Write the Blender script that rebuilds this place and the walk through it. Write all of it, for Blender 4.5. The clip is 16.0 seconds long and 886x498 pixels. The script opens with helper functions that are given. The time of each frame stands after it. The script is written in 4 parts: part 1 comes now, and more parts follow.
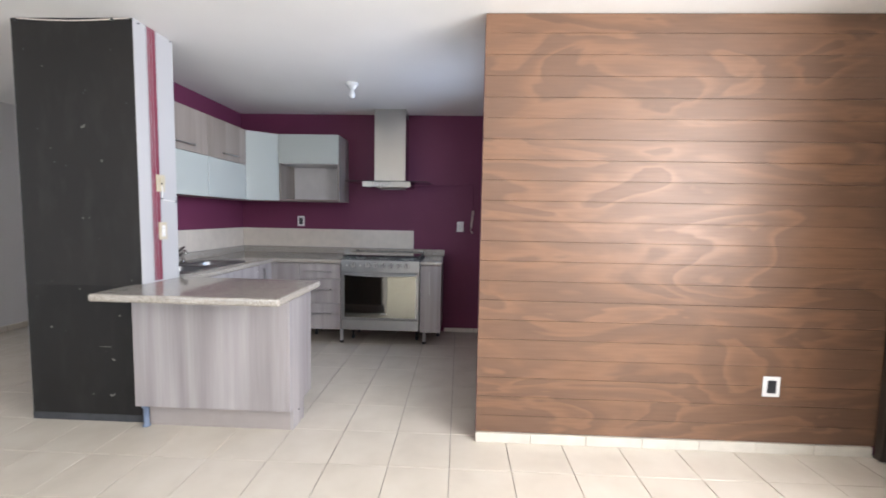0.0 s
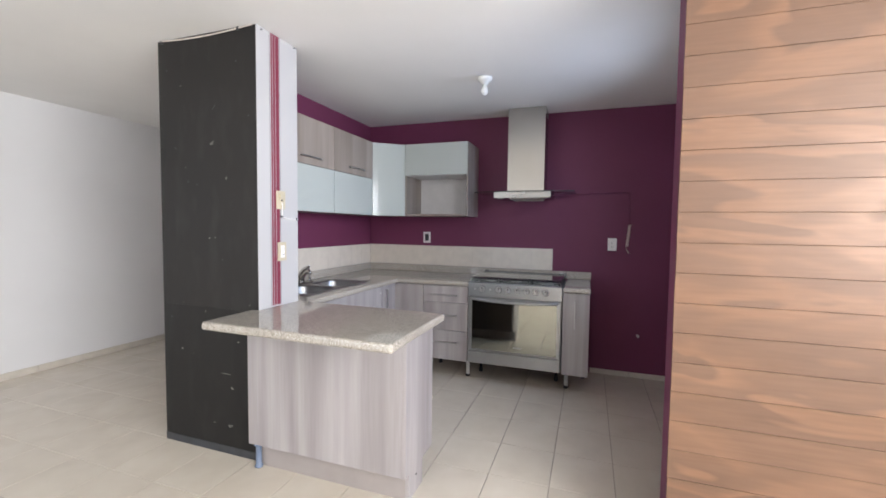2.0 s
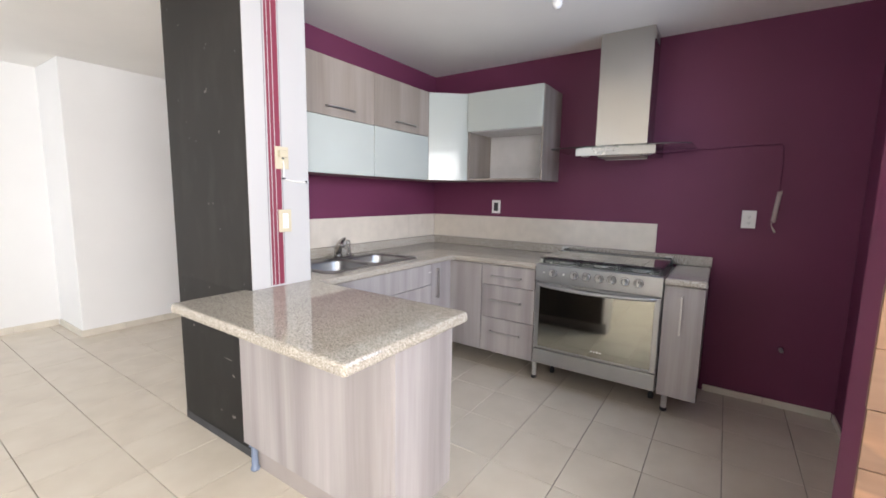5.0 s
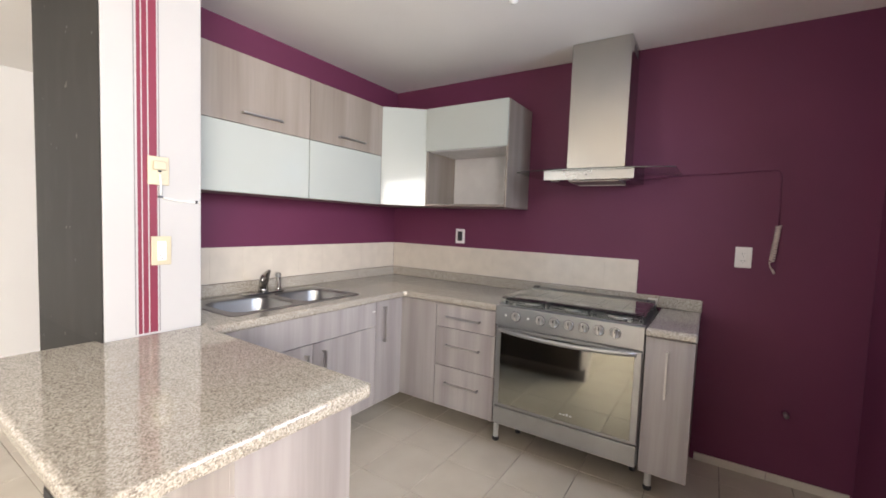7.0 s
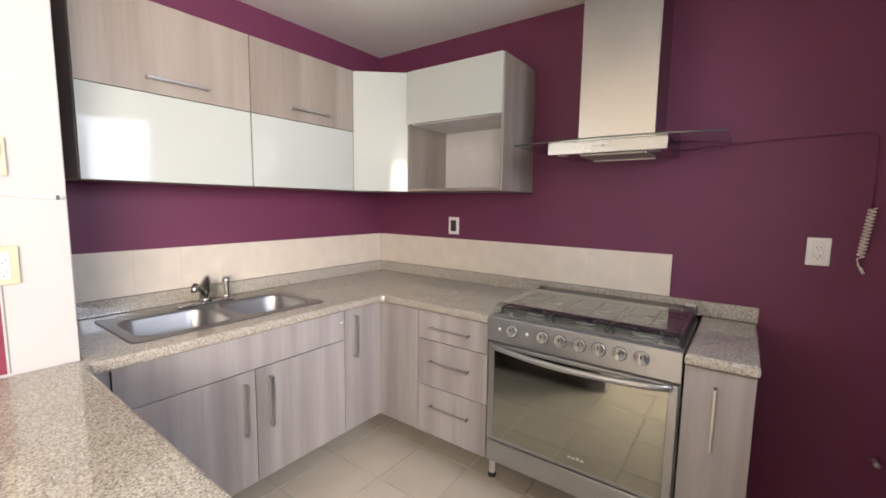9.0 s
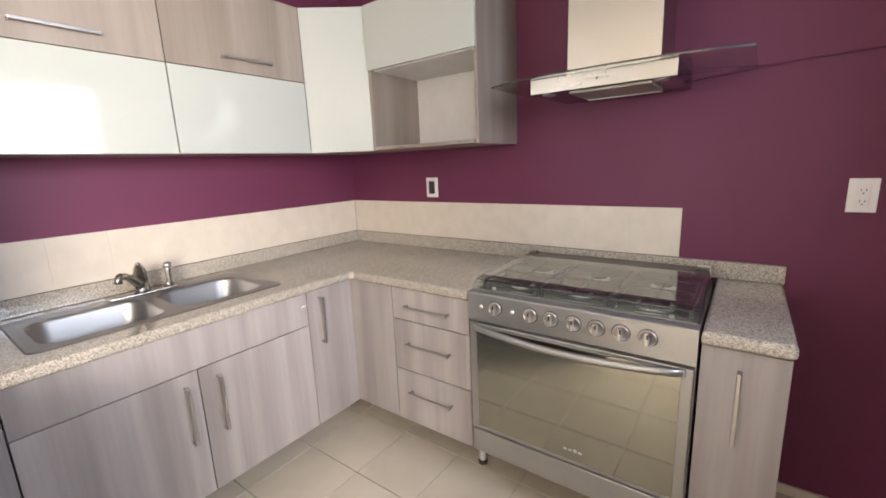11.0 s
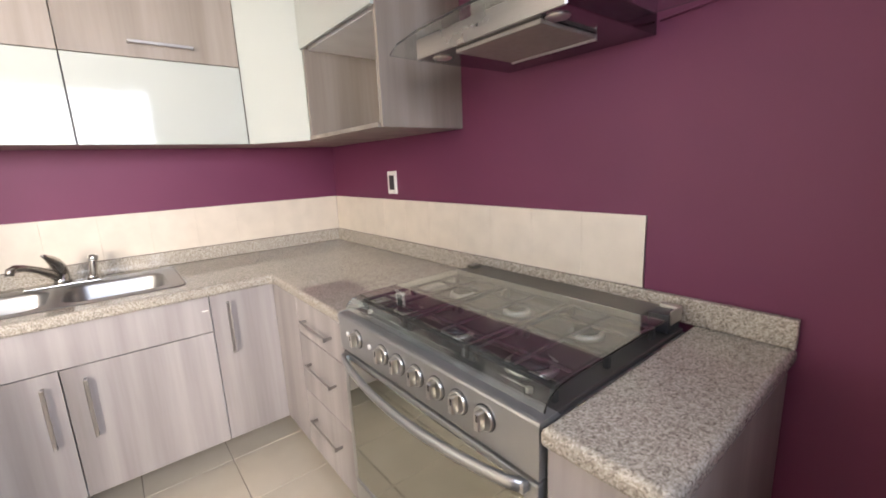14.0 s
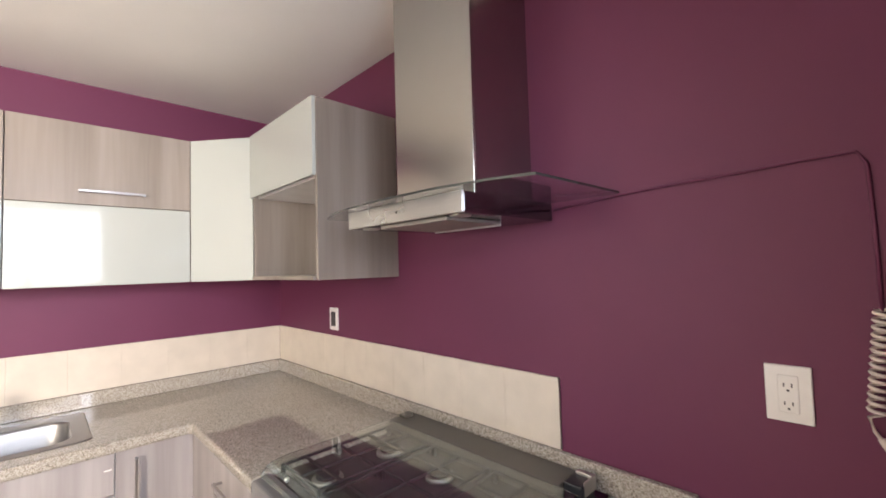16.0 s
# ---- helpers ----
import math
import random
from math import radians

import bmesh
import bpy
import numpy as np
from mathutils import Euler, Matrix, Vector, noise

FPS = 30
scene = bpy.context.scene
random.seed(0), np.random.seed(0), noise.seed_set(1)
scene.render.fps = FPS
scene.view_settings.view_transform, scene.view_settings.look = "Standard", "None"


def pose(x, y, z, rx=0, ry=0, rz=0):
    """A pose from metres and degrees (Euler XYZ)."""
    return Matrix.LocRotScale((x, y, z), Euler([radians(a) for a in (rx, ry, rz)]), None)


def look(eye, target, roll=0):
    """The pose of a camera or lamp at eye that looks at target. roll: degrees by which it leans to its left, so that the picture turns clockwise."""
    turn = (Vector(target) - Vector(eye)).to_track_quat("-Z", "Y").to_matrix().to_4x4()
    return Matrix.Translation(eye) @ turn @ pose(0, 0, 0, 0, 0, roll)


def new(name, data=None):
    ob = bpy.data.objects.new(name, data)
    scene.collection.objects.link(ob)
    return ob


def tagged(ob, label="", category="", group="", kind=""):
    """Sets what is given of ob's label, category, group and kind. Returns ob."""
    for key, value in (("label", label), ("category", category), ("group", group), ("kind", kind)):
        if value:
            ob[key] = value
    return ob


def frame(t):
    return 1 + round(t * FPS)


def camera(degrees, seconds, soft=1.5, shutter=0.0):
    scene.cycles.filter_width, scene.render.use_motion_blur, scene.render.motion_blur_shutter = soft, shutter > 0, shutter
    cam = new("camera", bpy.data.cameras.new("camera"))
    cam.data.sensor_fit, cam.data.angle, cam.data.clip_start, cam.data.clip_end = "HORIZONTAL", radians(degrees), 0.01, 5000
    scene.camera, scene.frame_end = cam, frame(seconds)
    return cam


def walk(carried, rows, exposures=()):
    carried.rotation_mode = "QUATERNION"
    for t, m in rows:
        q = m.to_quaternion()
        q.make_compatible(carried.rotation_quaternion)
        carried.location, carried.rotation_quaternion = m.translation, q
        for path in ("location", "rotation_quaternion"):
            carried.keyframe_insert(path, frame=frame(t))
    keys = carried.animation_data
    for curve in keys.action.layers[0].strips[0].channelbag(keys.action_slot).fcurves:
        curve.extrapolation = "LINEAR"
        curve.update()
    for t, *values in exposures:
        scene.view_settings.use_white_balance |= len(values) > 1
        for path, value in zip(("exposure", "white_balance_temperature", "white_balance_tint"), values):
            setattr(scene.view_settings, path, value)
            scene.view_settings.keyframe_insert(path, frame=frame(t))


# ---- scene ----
cam = camera(93.9, 16.0, soft=1.7, shutter=0.2)
PATH = [
    (0, (0.044, 0.109, 1.335), (-0.033, 2.101, 1.179), 1.1),
    (0.5, (-0.06, 0.204, 1.341), (-0.41, 2.167, 1.187), 0.9),
    (1, (-0.163, 0.348, 1.343), (-0.638, 2.286, 1.21), -0.1),
    (1.5, (-0.198, 0.497, 1.337), (-0.769, 2.411, 1.237), 0.0),
    (2, (-0.148, 0.716, 1.367), (-0.813, 2.599, 1.26), 0.7),
    (2.5, (-0.161, 0.904, 1.347), (-0.883, 2.763, 1.195), 0.9),
    (3, (-0.216, 1.115, 1.346), (-1.022, 2.933, 1.136), 0.8),
    (3.5, (-0.163, 1.204, 1.335), (-1.09, 2.957, 1.077), 0.8),
    (3.7, (-0.078, 1.236, 1.34), (-1.072, 2.949, 1.06), 0.8),
    (5.8, (-0.074, 1.659, 1.35), (-1.201, 3.297, 1.133), 1.3),
    (6, (-0.07, 1.713, 1.354), (-1.187, 3.361, 1.161), 1.4),
    (6.5, (-0.049, 1.871, 1.366), (-1.146, 3.536, 1.211), 1.7),
    (7, (-0.097, 1.994, 1.357), (-1.184, 3.667, 1.229), 2.1),
    (7.5, (-0.202, 2.159, 1.385), (-1.258, 3.85, 1.234), 1.9),
    (8, (-0.225, 2.297, 1.387), (-1.311, 3.965, 1.189), 1.7),
    (8.5, (-0.19, 2.443, 1.4), (-1.346, 4.061, 1.184), 1.6),
    (10.8, (-0.276, 2.803, 1.401), (-1.429, 4.398, 1.046), -2.2),
    (11, (-0.269, 2.864, 1.385), (-1.431, 4.441, 0.985), -2.4),
    (11.5, (-0.208, 3.036, 1.37), (-1.417, 4.569, 0.938), -1.9),
    (12, (-0.131, 3.153, 1.344), (-1.363, 4.662, 0.89), -3.6),
    (12.5, (-0.121, 3.258, 1.323), (-1.377, 4.738, 0.841), -3.8),
    (13, (-0.11, 3.435, 1.33), (-1.451, 4.833, 0.828), -3.3),
    (13.5, (-0.072, 3.557, 1.317), (-1.524, 4.829, 0.795), -3.5),
    (14, (0.059, 3.678, 1.331), (-1.47, 4.905, 0.933), -2.6),
    (14.5, (0.137, 3.742, 1.428), (-1.421, 4.985, 1.275), -1.6),
    (15, (0.146, 3.753, 1.49), (-1.382, 5.042, 1.55), -1.3),
    (15.5, (0.167, 3.757, 1.514), (-1.315, 5.089, 1.691), -1.1),
    (16, (0.183, 3.737, 1.503), (-1.248, 5.131, 1.594), -1.7),
]
EXPOSURES = [(0, -0.83, 6150, 13), (3, -0.60, 6400, 13), (6.5, -0.38, 6950, 14), (8.5, -0.24, 7600, 16), (11, -0.04, 7650, 16), (12.5, 0.11, 7550, 16), (14.5, 0.15, 7750, 16), (16, 0.11, 7850, 17)]
walk(cam, [(t, look(eye, target, roll)) for t, eye, target, roll in PATH], EXPOSURES)

# ---- light ----
world = bpy.data.worlds.new("world")
scene.world = world
world.use_nodes = True
wn = world.node_tree
sky = wn.nodes.new("ShaderNodeTexSky")
sky.sky_type = "NISHITA"
sky.sun_disc = False
sky.sun_elevation, sky.sun_rotation = radians(50), radians(200)
wn.nodes["Background"].inputs["Strength"].default_value = 0.10
wn.links.new(sky.outputs[0], wn.nodes["Background"].inputs["Color"])


def window_light(name, centre, target, width, height, watts, colour, spread=180):
    lamp = bpy.data.lights.new(name, "AREA")
    lamp.shape, lamp.size, lamp.size_y, lamp.energy, lamp.color = "RECTANGLE", width, height, watts, colour
    lamp.spread = radians(spread)
    ob = new(name, lamp)
    ob.matrix_world = look(centre, target)
    return ob


window_light("daylight_right", (2.43, 0.0, 1.60), (0, 0.0, 1.60), 2.9, 1.45, 470, (0.94, 0.96, 0.965))
# Added fill from the unseen front left, brightens hall wall and pillar front.
window_light("daylight_left", (-4.3, -2.93, 1.4), (-4.3, 0, 1.4), 2.0, 1.8, 105, (0.78, 0.89, 1.0))
window_light("daylight_kitchen", (0.72, 3.62, 1.79), (-2, 3.25, 1.20), 1.05, 0.66, 29, (0.60, 0.75, 1.0), 125)


# ---- materials ----
def material(name, rough=0.6, metal=0.0):
    m = bpy.data.materials.new(name)
    m.use_nodes = True
    p = m.node_tree.nodes["Principled BSDF"]
    p.inputs["Roughness"].default_value, p.inputs["Metallic"].default_value = rough, metal
    return m, m.node_tree, p


def texture(nt, kind, scale, stretch=(1, 1, 1), **inputs):
    co = nt.nodes.new("ShaderNodeTexCoord")
    mp = nt.nodes.new("ShaderNodeMapping")
    mp.inputs["Scale"].default_value = stretch
    tex = nt.nodes.new(kind)
    tex.inputs["Scale"].default_value = scale
    for key, value in inputs.items():
        tex.inputs[key].default_value = value
    nt.links.new(co.outputs["Object"], mp.inputs["Vector"])
    nt.links.new(mp.outputs["Vector"], tex.inputs["Vector"])
    return tex


def ramp(nt, source, *stops):
    r = nt.nodes.new("ShaderNodeValToRGB")
    els = r.color_ramp.elements
    while len(els) < len(stops):
        els.new(0.5)
    for e, (at, c) in zip(els, stops):
        e.position, e.color = at, (*c, 1)
    nt.links.new(source, r.inputs[0])
    return r.outputs[0]


def mixed(nt, mode, fac, a, b):
    n = nt.nodes.new("ShaderNodeMix")
    n.data_type, n.blend_type = "RGBA", mode
    for sock, v in ((n.inputs[0], fac), (n.inputs[6], a), (n.inputs[7], b)):
        if isinstance(v, (int, float)):
            sock.default_value = v
        elif isinstance(v, tuple):
            sock.default_value = (*v, 1)
        else:
            nt.links.new(v, sock)
    return n.outputs[2]


def bumped(nt, p, source, strength, distance=0.002):
    b = nt.nodes.new("ShaderNodeBump")
    b.inputs["Strength"].default_value, b.inputs["Distance"].default_value = strength, distance
    nt.links.new(source, b.inputs["Height"])
    nt.links.new(b.outputs[0], p.inputs["Normal"])


def painted(name, colour, rough=0.6, wear=0.06, grain=0.12):
    """Wall paint over plaster: broad tonal drift, roller grain."""
    m, nt, p = material(name, rough)
    broad = texture(nt, "ShaderNodeTexNoise", 1.3, Detail=4.0)
    fine = texture(nt, "ShaderNodeTexNoise", 140.0, Detail=2.0)
    lo, hi = tuple(c * (1 - wear) for c in colour), tuple(min(1, c * (1 + wear)) for c in colour)
    nt.links.new(ramp(nt, broad.outputs[0], (0.3, lo), (0.7, hi)), p.inputs["Base Color"])
    bumped(nt, p, fine.outputs[0], grain)
    return m


def plain(name, colour, rough=0.5, metal=0.0, wear=0.05, scale=9.0):
    m, nt, p = material(name, rough, metal)
    t = texture(nt, "ShaderNodeTexNoise", scale, Detail=3.0)
    lo, hi = tuple(c * (1 - wear) for c in colour), tuple(min(1, c * (1 + wear)) for c in colour)
    nt.links.new(ramp(nt, t.outputs[0], (0.3, lo), (0.7, hi)), p.inputs["Base Color"])
    return m


def laminate(name, dark, mid, light, stretch):
    """Printed wood laminate; the grain runs along the axis with the small stretch."""
    m, nt, p = material(name, 0.42)
    bands = texture(nt, "ShaderNodeTexNoise", 8.0, stretch, Detail=1.6, Distortion=0.35)
    fine = texture(nt, "ShaderNodeTexNoise", 70.0, stretch, Detail=4.0)
    info = nt.nodes.new("ShaderNodeObjectInfo")
    shift = nt.nodes.new("ShaderNodeVectorMath")
    shift.operation = "SCALE"
    shift.inputs[0].default_value = (7, 5, 3)
    nt.links.new(info.outputs["Random"], shift.inputs["Scale"])
    nt.links.new(shift.outputs[0], bands.inputs["Vector"].links[0].from_node.inputs["Location"])
    base = ramp(nt, bands.outputs[0], (0.3, dark), (0.5, mid), (0.68, light))
    streak = ramp(nt, fine.outputs[0], (0.35, (0.78, 0.76, 0.75)), (0.6, (1, 1, 1)))
    nt.links.new(mixed(nt, "MULTIPLY", 0.32, base, streak), p.inputs["Base Color"])
    bumped(nt, p, fine.outputs[0], 0.08, 0.0006)
    return m


def granite():
    m, nt, p = material("granite", 0.045)
    p.inputs["IOR"].default_value = 1.60
    cells = texture(nt, "ShaderNodeTexVoronoi", 285.0)
    speck = texture(nt, "ShaderNodeTexNoise", 190.0, Detail=3.0)
    cloud = texture(nt, "ShaderNodeTexNoise", 5.0, Detail=4.0)
    sep = nt.nodes.new("ShaderNodeSeparateColor")
    nt.links.new(cells.outputs["Color"], sep.inputs[0])
    grains = ramp(nt, sep.outputs[0], (0.0, (0.205, 0.178, 0.150)), (0.22, (0.328, 0.292, 0.247)), (0.52, (0.412, 0.373, 0.320)), (0.88, (0.545, 0.502, 0.440)))
    dots = ramp(nt, speck.outputs[0], (0.34, (0.66, 0.62, 0.57)), (0.46, (1, 1, 1)))
    c = mixed(nt, "MULTIPLY", 0.62, grains, dots)
    tone = ramp(nt, cloud.outputs[0], (0.3, (0.92, 0.92, 0.92)), (0.7, (1, 1, 1)))
    nt.links.new(mixed(nt, "MULTIPLY", 1.0, c, tone), p.inputs["Base Color"])
    return m


def floor_tile():
    m, nt, p = material("floor_tile", 0.27)
    cloud = texture(nt, "ShaderNodeTexNoise", 4.5, Detail=3.0)
    info = nt.nodes.new("ShaderNodeObjectInfo")
    isle = nt.nodes.new("ShaderNodeNewGeometry")
    both = nt.nodes.new("ShaderNodeMath")
    nt.links.new(info.outputs["Random"], both.inputs[0])
    nt.links.new(isle.outputs["Random Per Island"], both.inputs[1])
    scale = nt.nodes.new("ShaderNodeVectorMath")
    scale.operation = "SCALE"
    scale.inputs[0].default_value = (9, 6, 4)
    nt.links.new(both.outputs[0], scale.inputs["Scale"])
    nt.links.new(scale.outputs[0], cloud.inputs["Vector"].links[0].from_node.inputs["Location"])
    base = ramp(nt, cloud.outputs[0], (0.28, (0.575, 0.512, 0.425)), (0.5, (0.618, 0.553, 0.462)), (0.72, (0.648, 0.587, 0.497)))
    nt.links.new(base, p.inputs["Base Color"])
    return m


def plank_wood():
    """Stained plywood boards: contour figure of a rotary cut, satin varnish."""
    m, nt, p = material("stained_plywood", 0.36)
    p.inputs["Coat Weight"].default_value = 0.10
    p.inputs["Specular IOR Level"].default_value = 0.60
    p.inputs["Specular Tint"].default_value = (1.0, 0.85, 0.74, 1)
    p.inputs["Coat Roughness"].default_value = 0.42
    field = texture(nt, "ShaderNodeTexNoise", 2.1, (0.55, 1, 1.9), Detail=3.2, Roughness=0.45, Distortion=0.9)
    info = nt.nodes.new("ShaderNodeObjectInfo")
    steps = nt.nodes.new("ShaderNodeMath")
    steps.operation = "MULTIPLY"
    steps.inputs[1].default_value = 5.0
    nt.links.new(field.outputs[0], steps.inputs[0])
    frac = nt.nodes.new("ShaderNodeMath")
    frac.operation = "FRACT"
    nt.links.new(steps.outputs[0], frac.inputs[0])
    figure = ramp(nt, frac.outputs[0], (0.0, (0.218, 0.117, 0.069)), (0.14, (0.208, 0.111, 0.065)), (0.42, (0.166, 0.091, 0.056)), (0.86, (0.148, 0.083, 0.053)), (0.97, (0.206, 0.111, 0.066)))
    fibre = texture(nt, "ShaderNodeTexNoise", 60.0, (0.08, 1, 1.2), Detail=4.0)
    streak = ramp(nt, fibre.outputs[0], (0.35, (0.80, 0.78, 0.76)), (0.62, (1, 1, 1)))
    tone = ramp(nt, info.outputs["Random"], (0.0, (0.88, 0.87, 0.86)), (1.0, (1, 1, 1)))
    c = mixed(nt, "MULTIPLY", 0.8, mixed(nt, "MULTIPLY", 0.6, figure, streak), tone)
    nt.links.new(c, p.inputs["Base Color"])
    rough = ramp(nt, frac.outputs[0], (0.0, (0.36,) * 3), (0.3, (0.42,) * 3), (0.9, (0.47,) * 3), (1.0, (0.38,) * 3))
    nt.links.new(rough, p.inputs["Roughness"])
    bumped(nt, p, fibre.outputs[0], 0.10, 0.0008)
    return m


def steel(name, colour, rough, stretch):
    m, nt, p = material(name, rough, 1.0)
    brush = texture(nt, "ShaderNodeTexNoise", 260.0, stretch, Detail=3.0)
    smear = texture(nt, "ShaderNodeTexNoise", 5.0, Detail=3.0)
    lo = tuple(c * 0.95 for c in colour)
    nt.links.new(ramp(nt, brush.outputs[0], (0.3, lo), (0.7, colour)), p.inputs["Base Color"])
    nt.links.new(ramp(nt, smear.outputs[0], (0.3, (rough * 0.95,) * 3), (0.7, (rough * 1.06,) * 3)), p.inputs["Roughness"])
    bumped(nt, p, brush.outputs[0], 0.02, 0.0005)
    return m


def chipped_black(name, depth):
    """Dark charcoal wall paint with scuffs and small chips down to the plaster."""
    m, nt, p = material(name, 0.58)
    p.inputs["Specular IOR Level"].default_value = 0.3
    broad = texture(nt, "ShaderNodeTexNoise", 2.2, Detail=5.0)
    scuff = texture(nt, "ShaderNodeTexNoise", 11.0, (1.0, 1.0, 0.35), Detail=6.0)
    chip = texture(nt, "ShaderNodeTexNoise", 15.0, (1.0, 1, 1.3), Detail=1.0)
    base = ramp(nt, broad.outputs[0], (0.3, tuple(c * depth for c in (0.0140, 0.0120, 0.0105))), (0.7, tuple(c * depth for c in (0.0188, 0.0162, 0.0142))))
    grey = ramp(nt, scuff.outputs[0], (0.50, (0, 0, 0)), (0.75, (0.8, 0.8, 0.8)))
    c = mixed(nt, "MIX", grey, base, tuple(c * depth for c in (0.028, 0.0255, 0.023)))
    hole = ramp(nt, chip.outputs[0], (0.79, (0, 0, 0)), (0.82, (1, 1, 1)))
    nt.links.new(mixed(nt, "MIX", hole, c, (0.22, 0.20, 0.18)), p.inputs["Base Color"])
    fine = texture(nt, "ShaderNodeTexNoise", 120.0, Detail=2.0)
    bumped(nt, p, fine.outputs[0], 0.15)
    return m


def glass(name, colour, rough=0.02):
    m, nt, p = material(name, rough)
    p.inputs["Base Color"].default_value = (*colour, 1)
    p.inputs["Transmission Weight"].default_value = 1.0
    p.inputs["IOR"].default_value = 1.45
    return m


PURPLE = painted("plum_paint", (0.148, 0.0318, 0.0755), 0.54, 0.07)
PURPLE.node_tree.nodes["Principled BSDF"].inputs["Specular IOR Level"].default_value = 0.35
WHITE = painted("white_paint", (0.77, 0.765, 0.76), 0.7, 0.03)
CEILING = painted("ceiling_paint", (0.85, 0.83, 0.80), 0.8, 0.03, 0.3)
# White dimmed in the base colour to offset strong window light on the pillar.
PILLAR = painted("pillar_dimmed_white_paint", (0.465, 0.455, 0.452), 0.65, 0.03)
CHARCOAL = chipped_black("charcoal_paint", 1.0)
# Same charcoal at 0.72 of its colour, for the face below counter height.
CHARCOAL_LOW = chipped_black("charcoal_paint_darker", 0.72)
CRIMSON = painted("crimson_paint", (0.20, 0.022, 0.048), 0.55)
GREYLINE = painted("grey_line_paint", (0.22, 0.205, 0.215), 0.6)
PLANK = plank_wood()
GROOVE = plain("dark_groove", (0.09, 0.05, 0.032), 0.8)
LAM = laminate("ash_laminate", (0.262, 0.234, 0.229), (0.338, 0.307, 0.302), (0.425, 0.393, 0.387), (1.0, 1.0, 0.05))
LAM_UP = laminate("taupe_laminate", (0.222, 0.184, 0.156), (0.280, 0.236, 0.203), (0.338, 0.290, 0.254), (1.0, 1.0, 0.05))
LAM_EDGE = plain("laminate_edge", (0.33, 0.29, 0.27), 0.5)
CARCASS = plain("white_melamine", (0.70, 0.69, 0.70), 0.45)
LACQUER = plain("white_back_painted_glass", (0.455, 0.485, 0.458), 0.075, 0.0, 0.015, 2.0)
LACQUER.node_tree.nodes["Principled BSDF"].inputs["Specular IOR Level"].default_value = 0.32
GRANITE = granite()
TILE = floor_tile()
GROUT = plain("grout", (0.30, 0.265, 0.225), 0.9, 0.0, 0.2, 30.0)
SKIRT = plain("cream_skirting_tile", (0.62, 0.57, 0.49), 0.3, 0.0, 0.08, 8.0)
WALLTILE = plain("cream_wall_tile", (0.66, 0.592, 0.505), 0.28, 0.0, 0.05, 12.0)
WALLGROUT = plain("cream_grout", (0.61, 0.55, 0.465), 0.9)
STEEL = steel("brushed_steel", (0.47, 0.452, 0.42), 0.24, (1.0, 1.0, 0.04))
STEEL_H = steel("brushed_steel_across", (0.42, 0.41, 0.39), 0.28, (0.04, 1.0, 1.0))
HANDLESTEEL = plain("satin_handle_steel", (0.40, 0.39, 0.37), 0.40, 1.0, 0.04)
FAUCETSTEEL = plain("brushed_nickel", (0.50, 0.48, 0.455), 0.27, 1.0, 0.05)
STEEL_DARK = plain("dark_polished_steel", (0.20, 0.19, 0.19), 0.12, 1.0, 0.04)
KNOBSTEEL = plain("knob_steel", (0.58, 0.57, 0.55), 0.30, 1.0, 0.04)
SINKSTEEL = steel("sink_steel", (0.37, 0.365, 0.36), 0.38, (1.0, 0.06, 1.0))
CHROME = plain("chrome", (0.78, 0.77, 0.75), 0.10, 1.0, 0.02)
PULL = plain("satin_nickel", (0.48, 0.46, 0.45), 0.34, 1.0, 0.05)
STOVEGREY = plain("grey_steel_enamel", (0.37, 0.37, 0.365), 0.34, 0.75, 0.05)
BLACK = plain("black_enamel", (0.048, 0.042, 0.039), 0.34, 0.0, 0.2)
IRON = plain("cast_iron", (0.022, 0.021, 0.021), 0.6, 0.0, 0.3)
ALU = plain("burner_aluminium", (0.62, 0.60, 0.57), 0.4, 1.0, 0.08)
OVENGLASS = plain("bronze_mirror_glass", (0.36, 0.36, 0.31), 0.055, 1.0, 0.02, 2.0)
CLEARGLASS = glass("clear_glass", (0.90, 0.96, 0.93))
LIDGLASS = glass("tempered_lid_glass", (0.86, 0.92, 0.88))
LIDGLASS.node_tree.nodes["Principled BSDF"].inputs["IOR"].default_value = 1.52
PLATE = plain("ivory_plastic", (0.53, 0.465, 0.33), 0.38)
PLATEWHITE = plain("white_plastic", (0.80, 0.78, 0.75), 0.35)
DARKPLASTIC = plain("dark_plastic", (0.03, 0.03, 0.033), 0.35)
CORD = plain("cream_cord", (0.72, 0.62, 0.56), 0.5)
CERAMIC = plain("white_ceramic", (0.82, 0.82, 0.80), 0.25)
BLUEGREY = plain("bluish_plastic", (0.15, 0.19, 0.27), 0.4)
ALUFRAME = plain("white_aluminium", (0.76, 0.76, 0.75), 0.4)
LETTER = plain("silver_print", (0.55, 0.55, 0.52), 0.4)
GLASSEDGE = plain("dark_glass_edge", (0.035, 0.040, 0.037), 0.15)
FILTERGREY = plain("grease_filter_aluminium", (0.30, 0.27, 0.24), 0.5, 0.35, 0.08, 60.0)
RAILGREY = plain("grey_brown_rail_enamel", (0.085, 0.075, 0.062), 0.4)
BASEGREY = plain("blue_grey_scuffed_paint", (0.036, 0.037, 0.041), 0.6, 0.0, 0.25, 14.0)
PLASTER = plain("bare_plaster", (0.15, 0.14, 0.128), 0.85, 0.0, 0.2, 40.0)
DOORDARK = laminate("dark_door_wood", (0.030, 0.020, 0.016), (0.045, 0.030, 0.022), (0.06, 0.04, 0.03), (1, 1, 0.05))

CEIL = 2.465
BACK = 4.85
LEFT = -2.48


